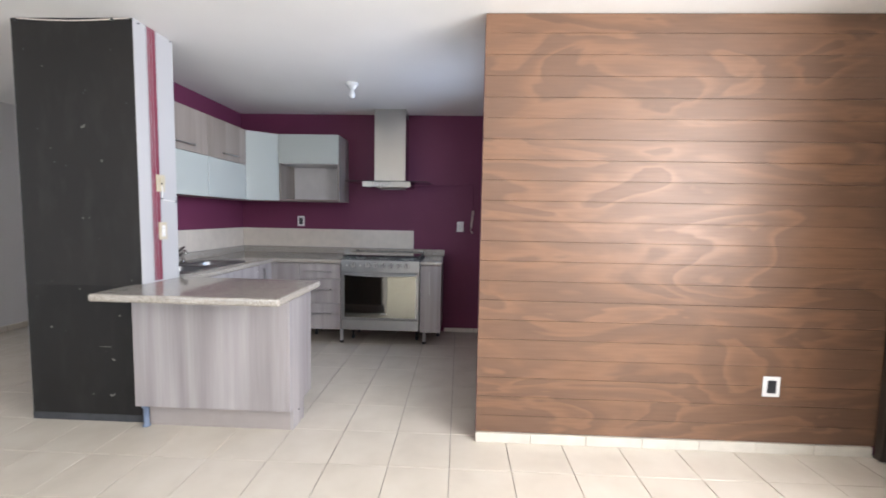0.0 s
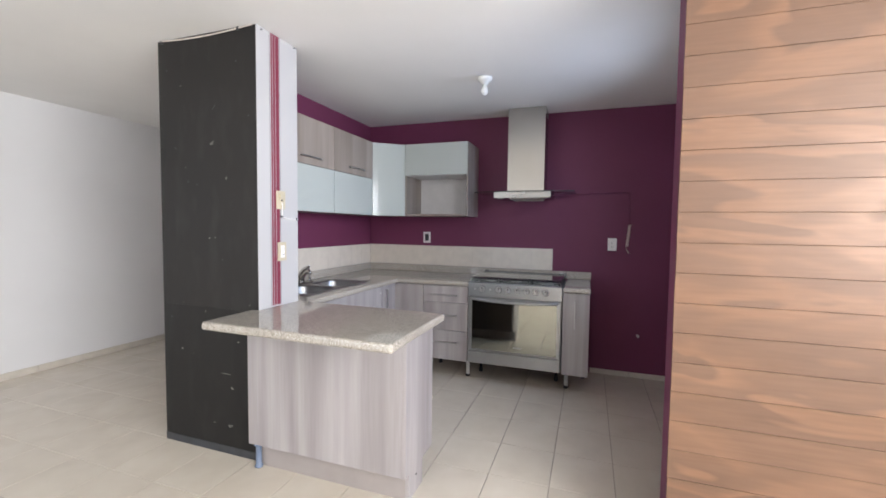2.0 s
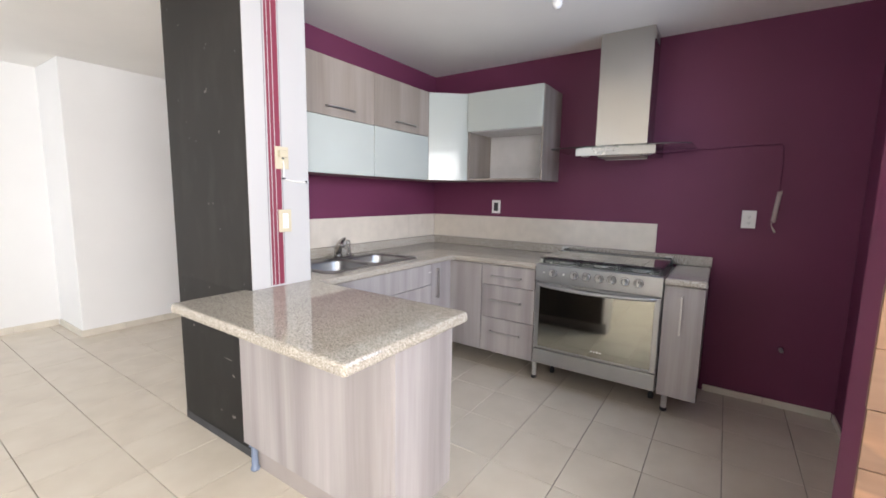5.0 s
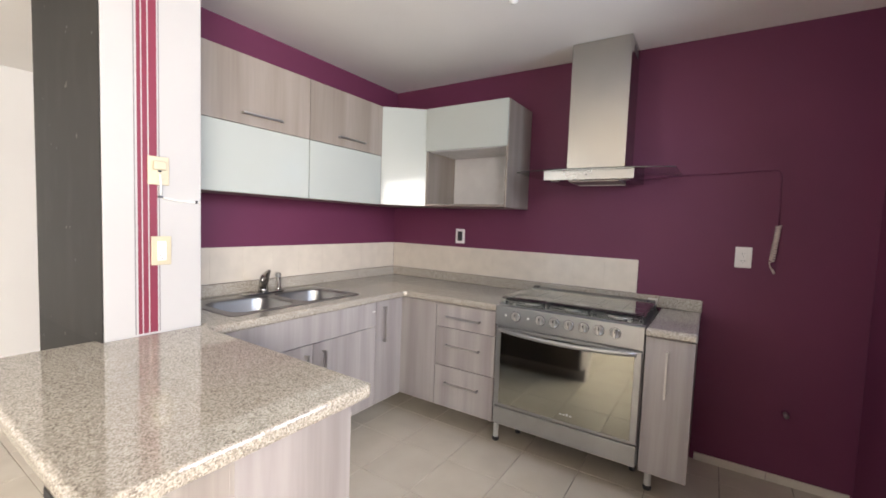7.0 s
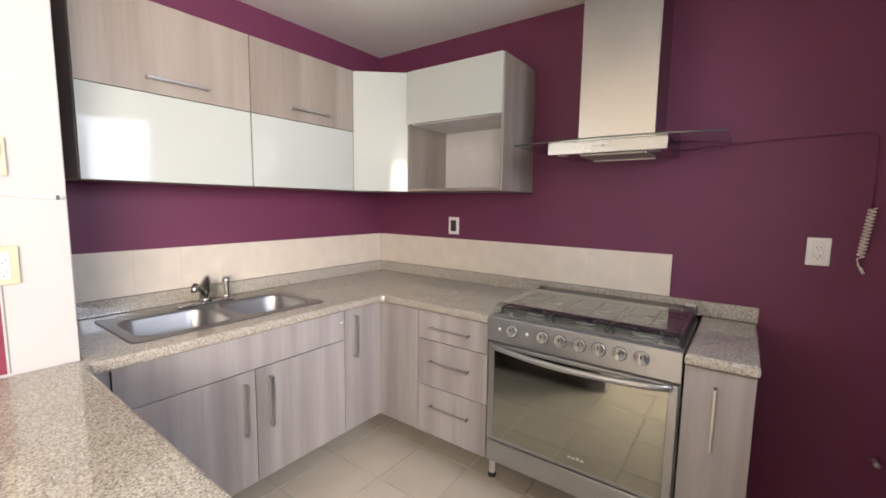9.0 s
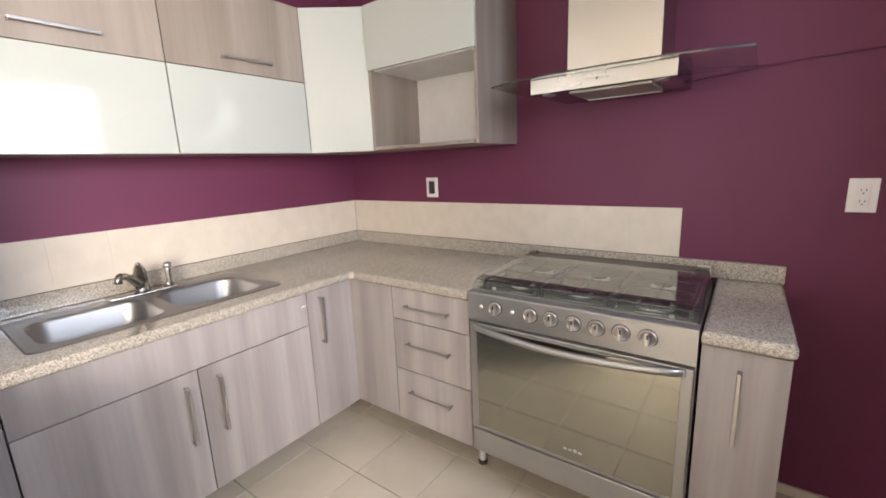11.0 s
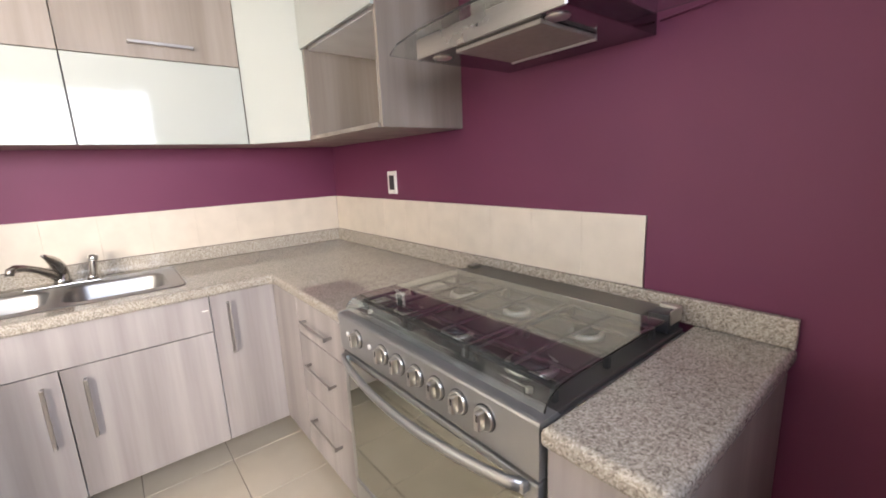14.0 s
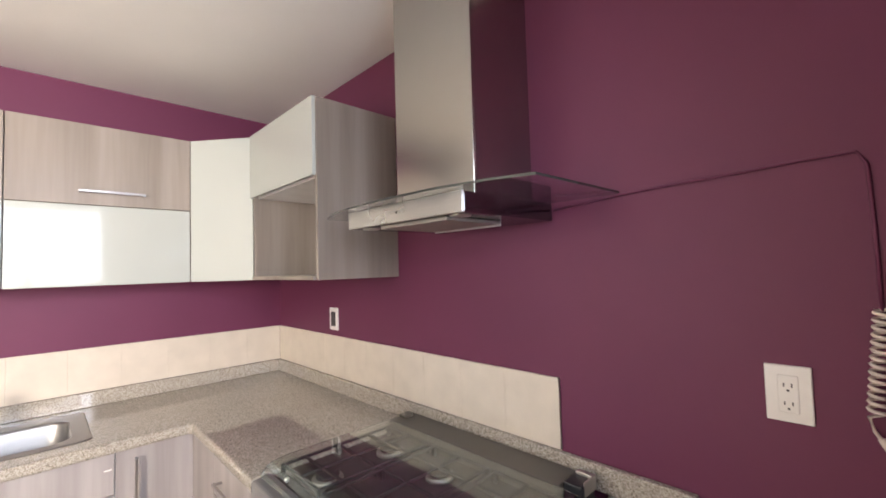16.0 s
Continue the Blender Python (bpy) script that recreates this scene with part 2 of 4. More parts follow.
# ---- mesh helpers ----
def finish(bm, name, mat):
    bmesh.ops.recalc_face_normals(bm, faces=bm.faces[:])
    me = bpy.data.meshes.new(name)
    bm.to_mesh(me)
    bm.free()
    me.materials.append(mat)
    return me


def part(name, bm, mat, parent=None, label="", smooth=False):
    me = finish(bm, name, mat)
    if smooth:
        for f in me.polygons:
            f.use_smooth = True
    ob = new(name, me)
    if parent is not None:
        ob.parent = parent
        ob.matrix_parent_inverse = parent.matrix_basis.inverted()
    if label:
        ob["label"] = label
    return ob


def add_box(bm, x0, x1, y0, y1, z0, z1, bevel=0.0, seg=2, only=None):
    m = Matrix.Translation(((x0 + x1) / 2, (y0 + y1) / 2, (z0 + z1) / 2)) @ Matrix.Diagonal((abs(x1 - x0), abs(y1 - y0), abs(z1 - z0), 1))
    made = bmesh.ops.create_cube(bm, size=1.0, matrix=m)
    if bevel:
        edges = list({e for v in made["verts"] for e in v.link_edges})
        if only:
            edges = [e for e in edges if only(e)]
        bmesh.ops.bevel(bm, geom=edges, offset=bevel, segments=seg, profile=0.5, affect="EDGES")
    return bm


def box(x0, x1, y0, y1, z0, z1, bevel=0.0, seg=2, only=None):
    return add_box(bmesh.new(), x0, x1, y0, y1, z0, z1, bevel, seg, only)


def add_tube(bm, points, radius, sides=10, radii=None):
    """A round bar through the points, closed at both ends."""
    rings = []
    pts = [Vector(p) for p in points]
    for i, c in enumerate(pts):
        d = (pts[min(i + 1, len(pts) - 1)] - pts[max(i - 1, 0)]).normalized()
        a = d.orthogonal().normalized() if abs(d.z) > 0.95 else d.cross(Vector((0, 0, 1))).normalized()
        b = d.cross(a).normalized()
        r = radii[i] if radii else radius
        rings.append([bm.verts.new(c + r * (math.cos(2 * math.pi * k / sides) * a + math.sin(2 * math.pi * k / sides) * b)) for k in range(sides)])
    for p, q in zip(rings, rings[1:]):
        for k in range(sides):
            bm.faces.new((p[k], p[(k + 1) % sides], q[(k + 1) % sides], q[k]))
    bm.faces.new(rings[0])
    bm.faces.new(rings[-1][::-1])
    return bm


def tube(points, radius, sides=10, radii=None):
    return add_tube(bmesh.new(), points, radius, sides, radii)


def turned(profile, centre, axis="z", sides=24):
    """A solid of revolution from (radius, height) pairs."""
    bm = bmesh.new()
    rings = []
    for r, h in profile:
        ring = []
        for k in range(sides):
            a = 2 * math.pi * k / sides
            u, v = r * math.cos(a), r * math.sin(a)
            off = {"z": (u, v, h), "y": (u, h, v), "x": (h, u, v)}[axis]
            ring.append(bm.verts.new(Vector(centre) + Vector(off)))
        rings.append(ring)
    for p, q in zip(rings, rings[1:]):
        for k in range(sides):
            bm.faces.new((p[k], p[(k + 1) % sides], q[(k + 1) % sides], q[k]))
    bm.faces.new(rings[0])
    bm.faces.new(rings[-1])
    return bm


def extruded(outline, z0, z1, bevel=0.0, seg=3):
    """A slab with the given plan outline, its upper and lower rims rounded."""
    bm = bmesh.new()
    face = bm.faces.new([bm.verts.new((x, y, z0)) for x, y in outline])
    up = bmesh.ops.extrude_face_region(bm, geom=[face])
    bmesh.ops.translate(bm, verts=[g for g in up["geom"] if isinstance(g, bmesh.types.BMVert)], vec=(0, 0, z1 - z0))
    if bevel:
        rim = [e for e in bm.edges if abs(e.verts[0].co.z - e.verts[1].co.z) < 1e-6]
        bmesh.ops.bevel(bm, geom=rim, offset=bevel, segments=seg, profile=0.5, affect="EDGES")
    return bm


def thing(name, x, y, z, label, category, group="", kind=""):
    ob = new(name)
    ob.empty_display_size = 0.1
    ob.matrix_basis = Matrix.Translation((x, y, z))
    bpy.context.view_layer.update()
    return tagged(ob, label, category, group, kind)


def structure(name, bm, mat, label, category):
    return tagged(part(name, bm, mat), label, category, kind="structure")


def bar_pull(parent, a, b, out, mat=PULL):
    """A straight bar handle from a to b on two posts, standing off by the vector out."""
    a, b, out = Vector(a), Vector(b), Vector(out)
    along = (b - a).normalized()
    bm = bmesh.new()
    side = along.cross(out).normalized()

    def bar(p, q, ext, w, d, deep):
        made = bmesh.ops.create_cube(bm, size=1.0)["verts"]
        mid, half = (p + q) / 2, (q - p) / 2
        for v in made:
            v.co = mid + half * (2 * v.co.x) * ext + side * (w * v.co.y) + deep * (d * v.co.z)
        bmesh.ops.bevel(bm, geom=list({e for v in made for e in v.link_edges}), offset=0.0018, segments=2, profile=0.5, affect="EDGES")

    bar(a + out, b + out, 1.0, 0.011, 0.007, out.normalized())
    for c in (a + along * 0.0035, b - along * 0.0035):
        bar(c, c + out * 0.9, 1.0, 0.011, 0.007, along)
    return part("handle", bm, mat, parent, "straight satin metal bar handle")


# ---- the shell ----
floor = structure("floor", box(-5.7, 2.7, -3.15, 6.0, -0.12, -0.008), GROUT, "cream ceramic tile floor with thin darker grout joints", "floor")
ceiling = structure("ceiling", box(-5.7, 2.7, -3.15, 6.0, CEIL, CEIL + 0.15), CEILING, "plain white painted plaster ceiling", "ceiling")
wall_back = structure("wall_back", box(-2.66, 0.8, BACK, BACK + 0.15, 0, CEIL), PURPLE, "dark plum painted kitchen back wall", "wall")
wall_kitchen_left = structure("wall_kitchen_left", box(-2.655, LEFT, 2.9, BACK, 0, CEIL), PURPLE, "plum painted kitchen side wall behind the sink", "wall")

WY0, WY1, WZ0, WZ1 = 3.06, 4.26, 1.42, 2.16
bm = bmesh.new()
add_box(bm, 0.585, 0.735, 2.662, WY0, 0, CEIL)
add_box(bm, 0.585, 0.735, WY1, BACK, 0, CEIL)
add_box(bm, 0.585, 0.735, WY0, WY1, 0, WZ0)
add_box(bm, 0.585, 0.735, WY0, WY1, WZ1, CEIL)
wall_kitchen_right = structure("wall_kitchen_right", bm, PURPLE, "plum painted kitchen side wall with a window", "wall")

wall_partition = structure("wall_partition", box(0.172, 2.478, 2.512, 2.66, 0, CEIL), PURPLE, "partition wall clad in stained boards with a plum edge", "wall")
bm = box(2.19, 2.478, 1.5, 1.66, 0, CEIL)
for y0, y1, z0, z1 in ((-3.0, -1.45, 0, CEIL), (-1.45, 1.45, 0, 0.85), (-1.45, 1.45, 2.35, CEIL), (1.45, 2.66, 0, CEIL)):
    add_box(bm, 2.478, 2.65, y0, y1, z0, z1)
wall_right = structure("wall_right", bm, WHITE, "white painted living room wall", "wall")
# Unseen front wall; its opening is placed to suit the added left fill.
bm = bmesh.new()
for x0, x1, z0, z1 in ((-5.65, -5.3, 0, CEIL), (-5.3, -3.3, 0, 0.5), (-5.3, -3.3, 2.3, CEIL), (-3.3, 2.65, 0, CEIL)):
    add_box(bm, x0, x1, -3.15, -3.0, z0, z1)
wall_front = structure("wall_front", bm, WHITE, "unseen white painted wall with an added window opening", "wall")
wall_far_left = structure("wall_far_left", box(-5.65, -5.5, -3.0, 2.66, 0, CEIL), WHITE, "white painted living room side wall", "wall")
wall_hall = structure("wall_hall", box(-5.65, -4.86, 2.66, 5.85, 0, CEIL, 0.006, 2), WHITE, "white painted hall wall with a projecting corner", "wall")
wall_hall_end = structure("wall_hall_end", box(-4.86, -2.66, 5.7, 5.85, 0, CEIL), WHITE, "white painted wall closing the hall", "wall")
wall_hall_side = structure("wall_hall_side", box(-2.75, -2.66, 4.85, 5.7, 0, CEIL), WHITE, "white painted hall side wall", "wall")


def window(name, axis, at, a0, a1, z0, z1, depth, label):
    """A framed window with a middle post; axis 'x' lies in the plane x = at."""
    ob = thing(name, *((at, (a0 + a1) / 2, z0) if axis == "x" else ((a0 + a1) / 2, at, z0)), label, "window", kind="structure")

    def bx(u0, u1, v0, v1, d0, d1, bev=0.004):
        return box(at + d0, at + d1, u0, u1, v0, v1, bev) if axis == "x" else box(u0, u1, at + d0, at + d1, v0, v1, bev)

    mid = (a0 + a1) / 2
    for u0, u1, v0, v1 in ((a0, a0 + 0.045, z0, z1), (a1 - 0.045, a1, z0, z1), (mid - 0.03, mid + 0.03, z0, z1), (a0, a1, z0, z0 + 0.045), (a0, a1, z1 - 0.045, z1)):
        part("window_frame", bx(u0, u1, v0, v1, 0, depth), ALUFRAME, ob)
    return ob


window("window_1", "x", 0.655, WY0, WY1, WZ0, WZ1, 0.05, "white aluminium sliding window in the plum wall")
window("window_2", "x", 2.55, -1.45, 1.45, 0.85, 2.35, 0.05, "wide white aluminium window of the living room")
# Unseen frame, added only to go with the left fill lamp.
window("window_unseen", "y", -3.10, -5.3, -3.3, 0.5, 2.3, 0.05, "white aluminium window of the living room")

# dark door standing at the end of the boarded wall
door = thing("door_1", 2.46, 2.06, 0, "dark stained wooden door beside the boarded wall", "door", kind="structure")
part("door_leaf", box(2.452, 2.476, 1.68, 2.44, 0.01, 2.08, 0.003), DOORDARK, door)
part("door_frame", box(2.447, 2.476, 2.442, 2.484, 0, 2.12, 0.003), DOORDARK, door)

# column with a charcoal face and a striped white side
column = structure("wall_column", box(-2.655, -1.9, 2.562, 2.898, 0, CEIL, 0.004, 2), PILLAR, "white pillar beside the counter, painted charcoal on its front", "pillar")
part("painted_face", box(-2.647, -1.903, 2.558, 2.5615, 0.872, CEIL - 0.004), CHARCOAL, column, "scuffed charcoal paint with small chips")
part("painted_face", box(-2.647, -1.903, 2.558, 2.5615, 0.046, 0.8715), CHARCOAL_LOW, column, "charcoal paint, darker below counter height")
part("base_strip", box(-2.649, -1.902, 2.5565, 2.5615, 0.0, 0.0455), BASEGREY, column, "blue-grey scuffed paint along the foot")


def fleck(x, z, w, h, seed):
    """A ragged shallow patch where the paint has come off."""
    rnd = random.Random(seed)
    bm = bmesh.new()
    ring = []
    for k in range(9):
        a, r = 2 * math.pi * k / 9, rnd.uniform(0.6, 1.1)
        ring.append(bm.verts.new((x + w * r * math.cos(a), 2.558, z + h * r * math.sin(a))))
    face = bm.faces.new(ring)
    up = bmesh.ops.extrude_face_region(bm, geom=[face])
    bmesh.ops.translate(bm, verts=[g for g in up["geom"] if isinstance(g, bmesh.types.BMVert)], vec=(0, -0.0006, 0))
    return bm


for k, (x, z, w, h) in enumerate(((-2.234, 1.832, 0.015, 0.009), (-2.222, 1.842, 0.008, 0.006), (-2.124, 1.632, 0.006, 0.012), (-2.126, 0.170, 0.016, 0.011), (-2.108, 0.176, 0.007, 0.009), (-2.150, 0.483, 0.045, 0.0025), (-2.260, 1.284, 0.007, 0.006), (-2.215, 1.286, 0.005, 0.006), (-2.30, 0.845, 0.006, 0.007), (-1.965, 0.905, 0.007, 0.004))):
    part("chip", fleck(x, z, w, h, k), PLASTER, column, "chip down to pale plaster")
for x, z in ((-2.205, 2.046), (-2.218, 2.03), (-1.956, 1.973), (-2.577, 2.284), (-2.515, 1.819), (-2.42, 1.62), (-2.35, 1.60), (-2.16, 1.16), (-2.58, 0.79), (-2.04, 2.28)):
    part("nail_hole", turned([(0.005, 0.0), (0.005, -0.0007), (0.001, -0.001)], (x, 2.558, z), "y", 8), DARKPLASTIC, column)
for y, z in ((2.590, 2.443), (2.866, 2.452)):
    part("nail", turned([(0.002, 0.0), (0.002, 0.010), (0.005, 0.011), (0.005, 0.013), (0.001, 0.014)], (-1.9, y, z), "x", 10), DARKPLASTIC, column)
for y0, y1, mat in ((2.6575, 2.6615, GREYLINE), (2.6685, 2.6810, CRIMSON), (2.6853, 2.7025, CRIMSON), (2.7068, 2.7340, CRIMSON), (2.7388, 2.7428, GREYLINE)):
    part("stripe", box(-1.9005, -1.899, y0, y1, 0.89, CEIL - 0.002), mat, column)
column_cable = thing("cable", -2.3, 2.555, CEIL - 0.02, "thin white cable along the top of the dark pillar", "cable")
pts = [(-2.62 + 0.7 * i / 14, 2.553, CEIL - 0.006 - 0.014 * math.sin(math.pi * i / 14)) for i in range(15)]
part("wire", tube(pts, 0.0036, 6), CORD, column_cable, smooth=True)
for x in (-2.61, -2.02):
    part("clip", box(x - 0.008, x + 0.008, 2.549, 2.559, CEIL - 0.022, CEIL - 0.004, 0.002), DARKPLASTIC, column_cable)


# ---- skirting ----
def skirting(name, runs, height):
    ob = thing(name, runs[0][0], runs[0][2], 0, "cream ceramic skirting tiles along the wall foot", "skirting", kind="structure")
    for x0, x1, y0, y1 in runs:
        long_x = (x1 - x0) > (y1 - y0)
        n = max(1, round(((x1 - x0) if long_x else (y1 - y0)) / 0.33))
        for i in range(n):
            a, b = i / n, (i + 1) / n
            if long_x:
                bm = box(x0 + (x1 - x0) * a + 0.001, x0 + (x1 - x0) * b - 0.001, y0, y1, 0, height, 0.002, 1)
            else:
                bm = box(x0, x1, y0 + (y1 - y0) * a + 0.001, y0 + (y1 - y0) * b - 0.001, 0, height, 0.002, 1)
            part("skirting_tile", bm, SKIRT, ob)
    return ob


skirting("baseboard_partition", [(0.166, 2.445, 2.486, 2.5115)], 0.058)
skirting("baseboard_kitchen", [(-0.11, 0.574, 4.839, 4.8495), (0.574, 0.5845, 2.67, 4.83)], 0.045)
skirting("baseboard_hall", [(-4.859, -4.845, 2.65, 5.69), (-5.48, -4.862, 2.645, 2.659), (-5.499, -5.485, -2.9, 2.64), (-4.84, -2.77, 5.686, 5.699)], 0.062)

# ---- boards of the partition ----
PITCH = 0.1154
z = 0.06
i = 0
cuts = random.Random(4)
while z < CEIL - 0.01:
    top = min(0.164 + PITCH * i, CEIL - 0.004)
    if top - z > 0.02:
        bm = box(0.168 - cuts.uniform(0, 0.002), 2.477, 2.4985 + cuts.uniform(0, 0.0018), 2.5115, z + 0.0009, top - 0.0004, 0.0008, 1)
        part("board", bm, PLANK, wall_partition)
    z = top
    i += 1
part("board_backing", box(0.176, 2.476, 2.5065, 2.5118, 0.07, CEIL - 0.003), GROOVE, wall_partition)


def wall_plate(name, centre, facing, w, h, label, mat, inset, style):
    """A switch or socket plate. facing: '-y' or '+x'."""
    cx, cy, cz = centre
    ob = thing(name, cx, cy, cz, label, "outlet")

    def bx(u0, u1, v0, v1, d0, d1, bev):
        if facing == "-y":
            return box(cx + u0, cx + u1, cy - d1, cy - d0, cz + v0, cz + v1, bev)
        return box(cx + d0, cx + d1, cy + u0, cy + u1, cz + v0, cz + v1, bev)

    part("cover_plate", bx(-w / 2, w / 2, -h / 2, h / 2, 0, 0.008, 0.003), mat, ob)
    if style == "slot":
        part("insert", bx(-w * 0.26, w * 0.26, -h * 0.32, h * 0.32, 0.0078, 0.0105, 0.001), DARKPLASTIC, ob, "dark insert")
    if style == "socket":
        part("insert", bx(-w * 0.22, w * 0.22, -h * 0.33, h * 0.33, 0.0078, 0.011, 0.0015), inset, ob)
        for s in (-1, 1):
            for du in (-0.0065, 0.0065):
                part("slot", bx(du - 0.0011, du + 0.0011, s * h * 0.16 - 0.004, s * h * 0.16 + 0.004, 0.0105, 0.0114, 0), DARKPLASTIC, ob)
            part("slot", bx(-0.0022, 0.0022, s * h * 0.16 - 0.013, s * h * 0.16 - 0.009, 0.0105, 0.0114, 0), DARKPLASTIC, ob)
    if style == "cord":
        part("insert", bx(-w * 0.28, w * 0.28, -h * 0.30, h * 0.30, 0.0078, 0.0105, 0.0015), inset, ob)
        part("cord_cover", bx(-w * 0.30, w * 0.30, 0.002, h * 0.34, 0.0105, 0.022, 0.004), mat, ob, "raised cord cover")
        part("knockout", bx(-0.006, 0.006, -0.006, 0.003, 0.0105, 0.016, 0.002), DARKPLASTIC, ob)
    return ob


wall_plate("wall_outlet", (1.855, 2.4985, 0.396), "-y", 0.095, 0.118, "white wall plate with dark insert on the boarded wall", PLATEWHITE, PLATEWHITE, "slot")
wall_plate("wall_outlet", (-1.79, BACK, 1.253), "-y", 0.082, 0.116, "white wall plate with dark insert above the backsplash", PLATEWHITE, PLATEWHITE, "slot")
wall_plate("wall_outlet", (0.053, BACK, 1.223), "-y", 0.077, 0.116, "ivory double socket on the plum wall", PLATEWHITE, PLATEWHITE, "socket")
wall_plate("wall_outlet", (-1.899, 2.737, 1.515), "+x", 0.074, 0.108, "ivory cable plate on the striped pillar", PLATE, PLATE, "cord")
wall_plate("wall_outlet", (-1.899, 2.745, 1.207), "+x", 0.070, 0.112, "ivory double socket on the striped pillar", PLATE, PLATEWHITE, "socket")

hook = thing("cable", -1.895, 2.74, 1.41, "thin white cable tacked across the white pillar side", "cable")
pts = [(-1.886, 2.737, 1.50), (-1.884, 2.740, 1.47), (-1.890, 2.742, 1.425), (-1.896, 2.752, 1.412), (-1.8965, 2.80, 1.404), (-1.8965, 2.85, 1.402), (-1.8965, 2.893, 1.401)]
part("wire", tube(pts, 0.0036, 8), PLATEWHITE, hook, smooth=True)
part("clip", box(-1.899, -1.889, 2.735, 2.751, 1.412, 1.419, 0.001), DARKPLASTIC, hook)
part("clip", box(-1.899, -1.889, 2.872, 2.879, 1.396, 1.409, 0.001), DARKPLASTIC, hook)

# ---- ceiling lamp holder ----
lamp = thing("ceiling_lamp", -0.905, 3.735, CEIL - 0.12, "white ceramic lamp holder with an unlit bulb on the ceiling", "lamp")
part("holder", turned([(0.052, 0.0), (0.054, -0.012), (0.046, -0.026), (0.030, -0.034), (0.024, -0.052), (0.021, -0.056)][::-1], (-0.905, 3.735, CEIL), sides=28), CERAMIC, lamp, smooth=True)
part("bulb", turned([(0.013, -0.054), (0.014, -0.066), (0.022, -0.082), (0.027, -0.100), (0.024, -0.116), (0.014, -0.127), (0.003, -0.131)], (-0.905, 3.735, CEIL), sides=24), CERAMIC, lamp, "frosted white bulb", smooth=True)

# ---- worktop ----
TOP = 0.885
out = [(-2.478, BACK - 0.002), (-2.478, 2.902), (-1.897, 2.902), (-1.897, 2.56), (-1.945, 2.554), (-1.945, 2.232), (-1.935, 2.222), (-0.905, 2.212), (-0.893, 2.222), (-0.893, 2.86), (-0.905, 2.878), (-1.805, 2.892), (-1.822, 2.91), (-1.822, 4.18), (-1.806, 4.194), (-1.1385, 4.194), (-1.1385, BACK - 0.002)]
SX0, SX1, SY0, SY1 = -2.385, -1.930, 3.05, 3.885


worktop = tagged(part("worktop", extruded(out, TOP - 0.042, TOP, 0.013, 4), GRANITE), "speckled beige-grey granite worktop with a rounded nose", "countertop")
cutter_me = finish(box(SX0 + 0.02, SX1 - 0.02, SY0 + 0.02, SY1 - 0.02, TOP - 0.2, TOP + 0.1), "sink_cut", GRANITE)
cut_ob = new("sink_cut", cutter_me)
mod = worktop.modifiers.new("cut", "BOOLEAN")
mod.operation, mod.object, mod.solver = "DIFFERENCE", cut_ob, "EXACT"
bpy.context.view_layer.update()
cut_me = bpy.data.meshes.new_from_object(worktop.evaluated_get(bpy.context.evaluated_depsgraph_get()))
worktop.modifiers.clear()
worktop.data = cut_me
bpy.data.objects.remove(cut_ob)
part("upstand", box(-2.478, -2.457, 2.905, BACK - 0.003, TOP + 0.0005, 0.956, 0.004), GRANITE, worktop, "low granite upstand")
part("upstand", box(-2.4565, -0.122, BACK - 0.0235, BACK - 0.002, TOP + 0.0005, 0.956, 0.004), GRANITE, worktop, "low granite upstand")

small_top = tagged(part("worktop", extruded([(-0.338, BACK - 0.004), (-0.338, 4.194), (-0.132, 4.194), (-0.122, 4.204), (-0.122, BACK - 0.004)], TOP - 0.042, TOP, 0.013, 4), GRANITE), "narrow speckled granite worktop beside the stove", "countertop")

# ---- cream backsplash tiles ----
back_tiles = thing("backsplash", -1.4, BACK, 0.956, "row of cream ceramic backsplash tiles above the granite", "backsplash", kind="structure")
x = -0.478
while x > -2.47:
    x0 = max(x - 0.2015, -2.472)
    part("tile", box(x0 + 0.0005, x - 0.0005, BACK - 0.008, BACK - 0.0005, 0.957, 1.166, 0.001, 1), WALLTILE, back_tiles)
    x -= 0.2015
part("grout_bed", box(-2.472, -0.4785, BACK - 0.0068, BACK - 0.0004, 0.957, 1.1655), WALLGROUT, back_tiles)
side_tiles = thing("backsplash", LEFT, 3.9, 0.956, "row of cream ceramic backsplash tiles above the sink", "backsplash", kind="structure")
y = BACK - 0.008
while y > 2.93:
    y0 = max(y - 0.2015, 2.902)
    part("tile", box(LEFT + 0.0005, LEFT + 0.008, y0 + 0.0005, y - 0.0005, 0.957, 1.166, 0.001, 1), WALLTILE, side_tiles)
    y -= 0.2015
part("grout_bed", box(LEFT + 0.0004, LEFT + 0.0068, 2.903, BACK - 0.008, 0.957, 1.1655), WALLGROUT, side_tiles)


# ---- base cabinets ----
def leg(parent, x, y, mat=None, h=0.165):
    ob = part("leg", turned([(0.017, 0.022), (0.017, h - 0.02), (0.026, h - 0.016), (0.026, h)], (x, y, 0), sides=14), mat or DARKPLASTIC, parent, smooth=True)
    part("foot_tip", turned([(0.021, 0.0), (0.022, 0.014), (0.018, 0.022)], (x, y, 0), sides=14), DARKPLASTIC, ob, smooth=True)


BOT, CAP = 0.165, TOP - 0.0425
DF, BF = -1.855, 4.21  # door planes of the sink run and the back run

sink_cab = thing("base_cabinet", -2.1, 3.4, 0, "ash laminate sink cabinet with two doors and a false front", "cabinet", "base cabinets")
bm = bmesh.new()
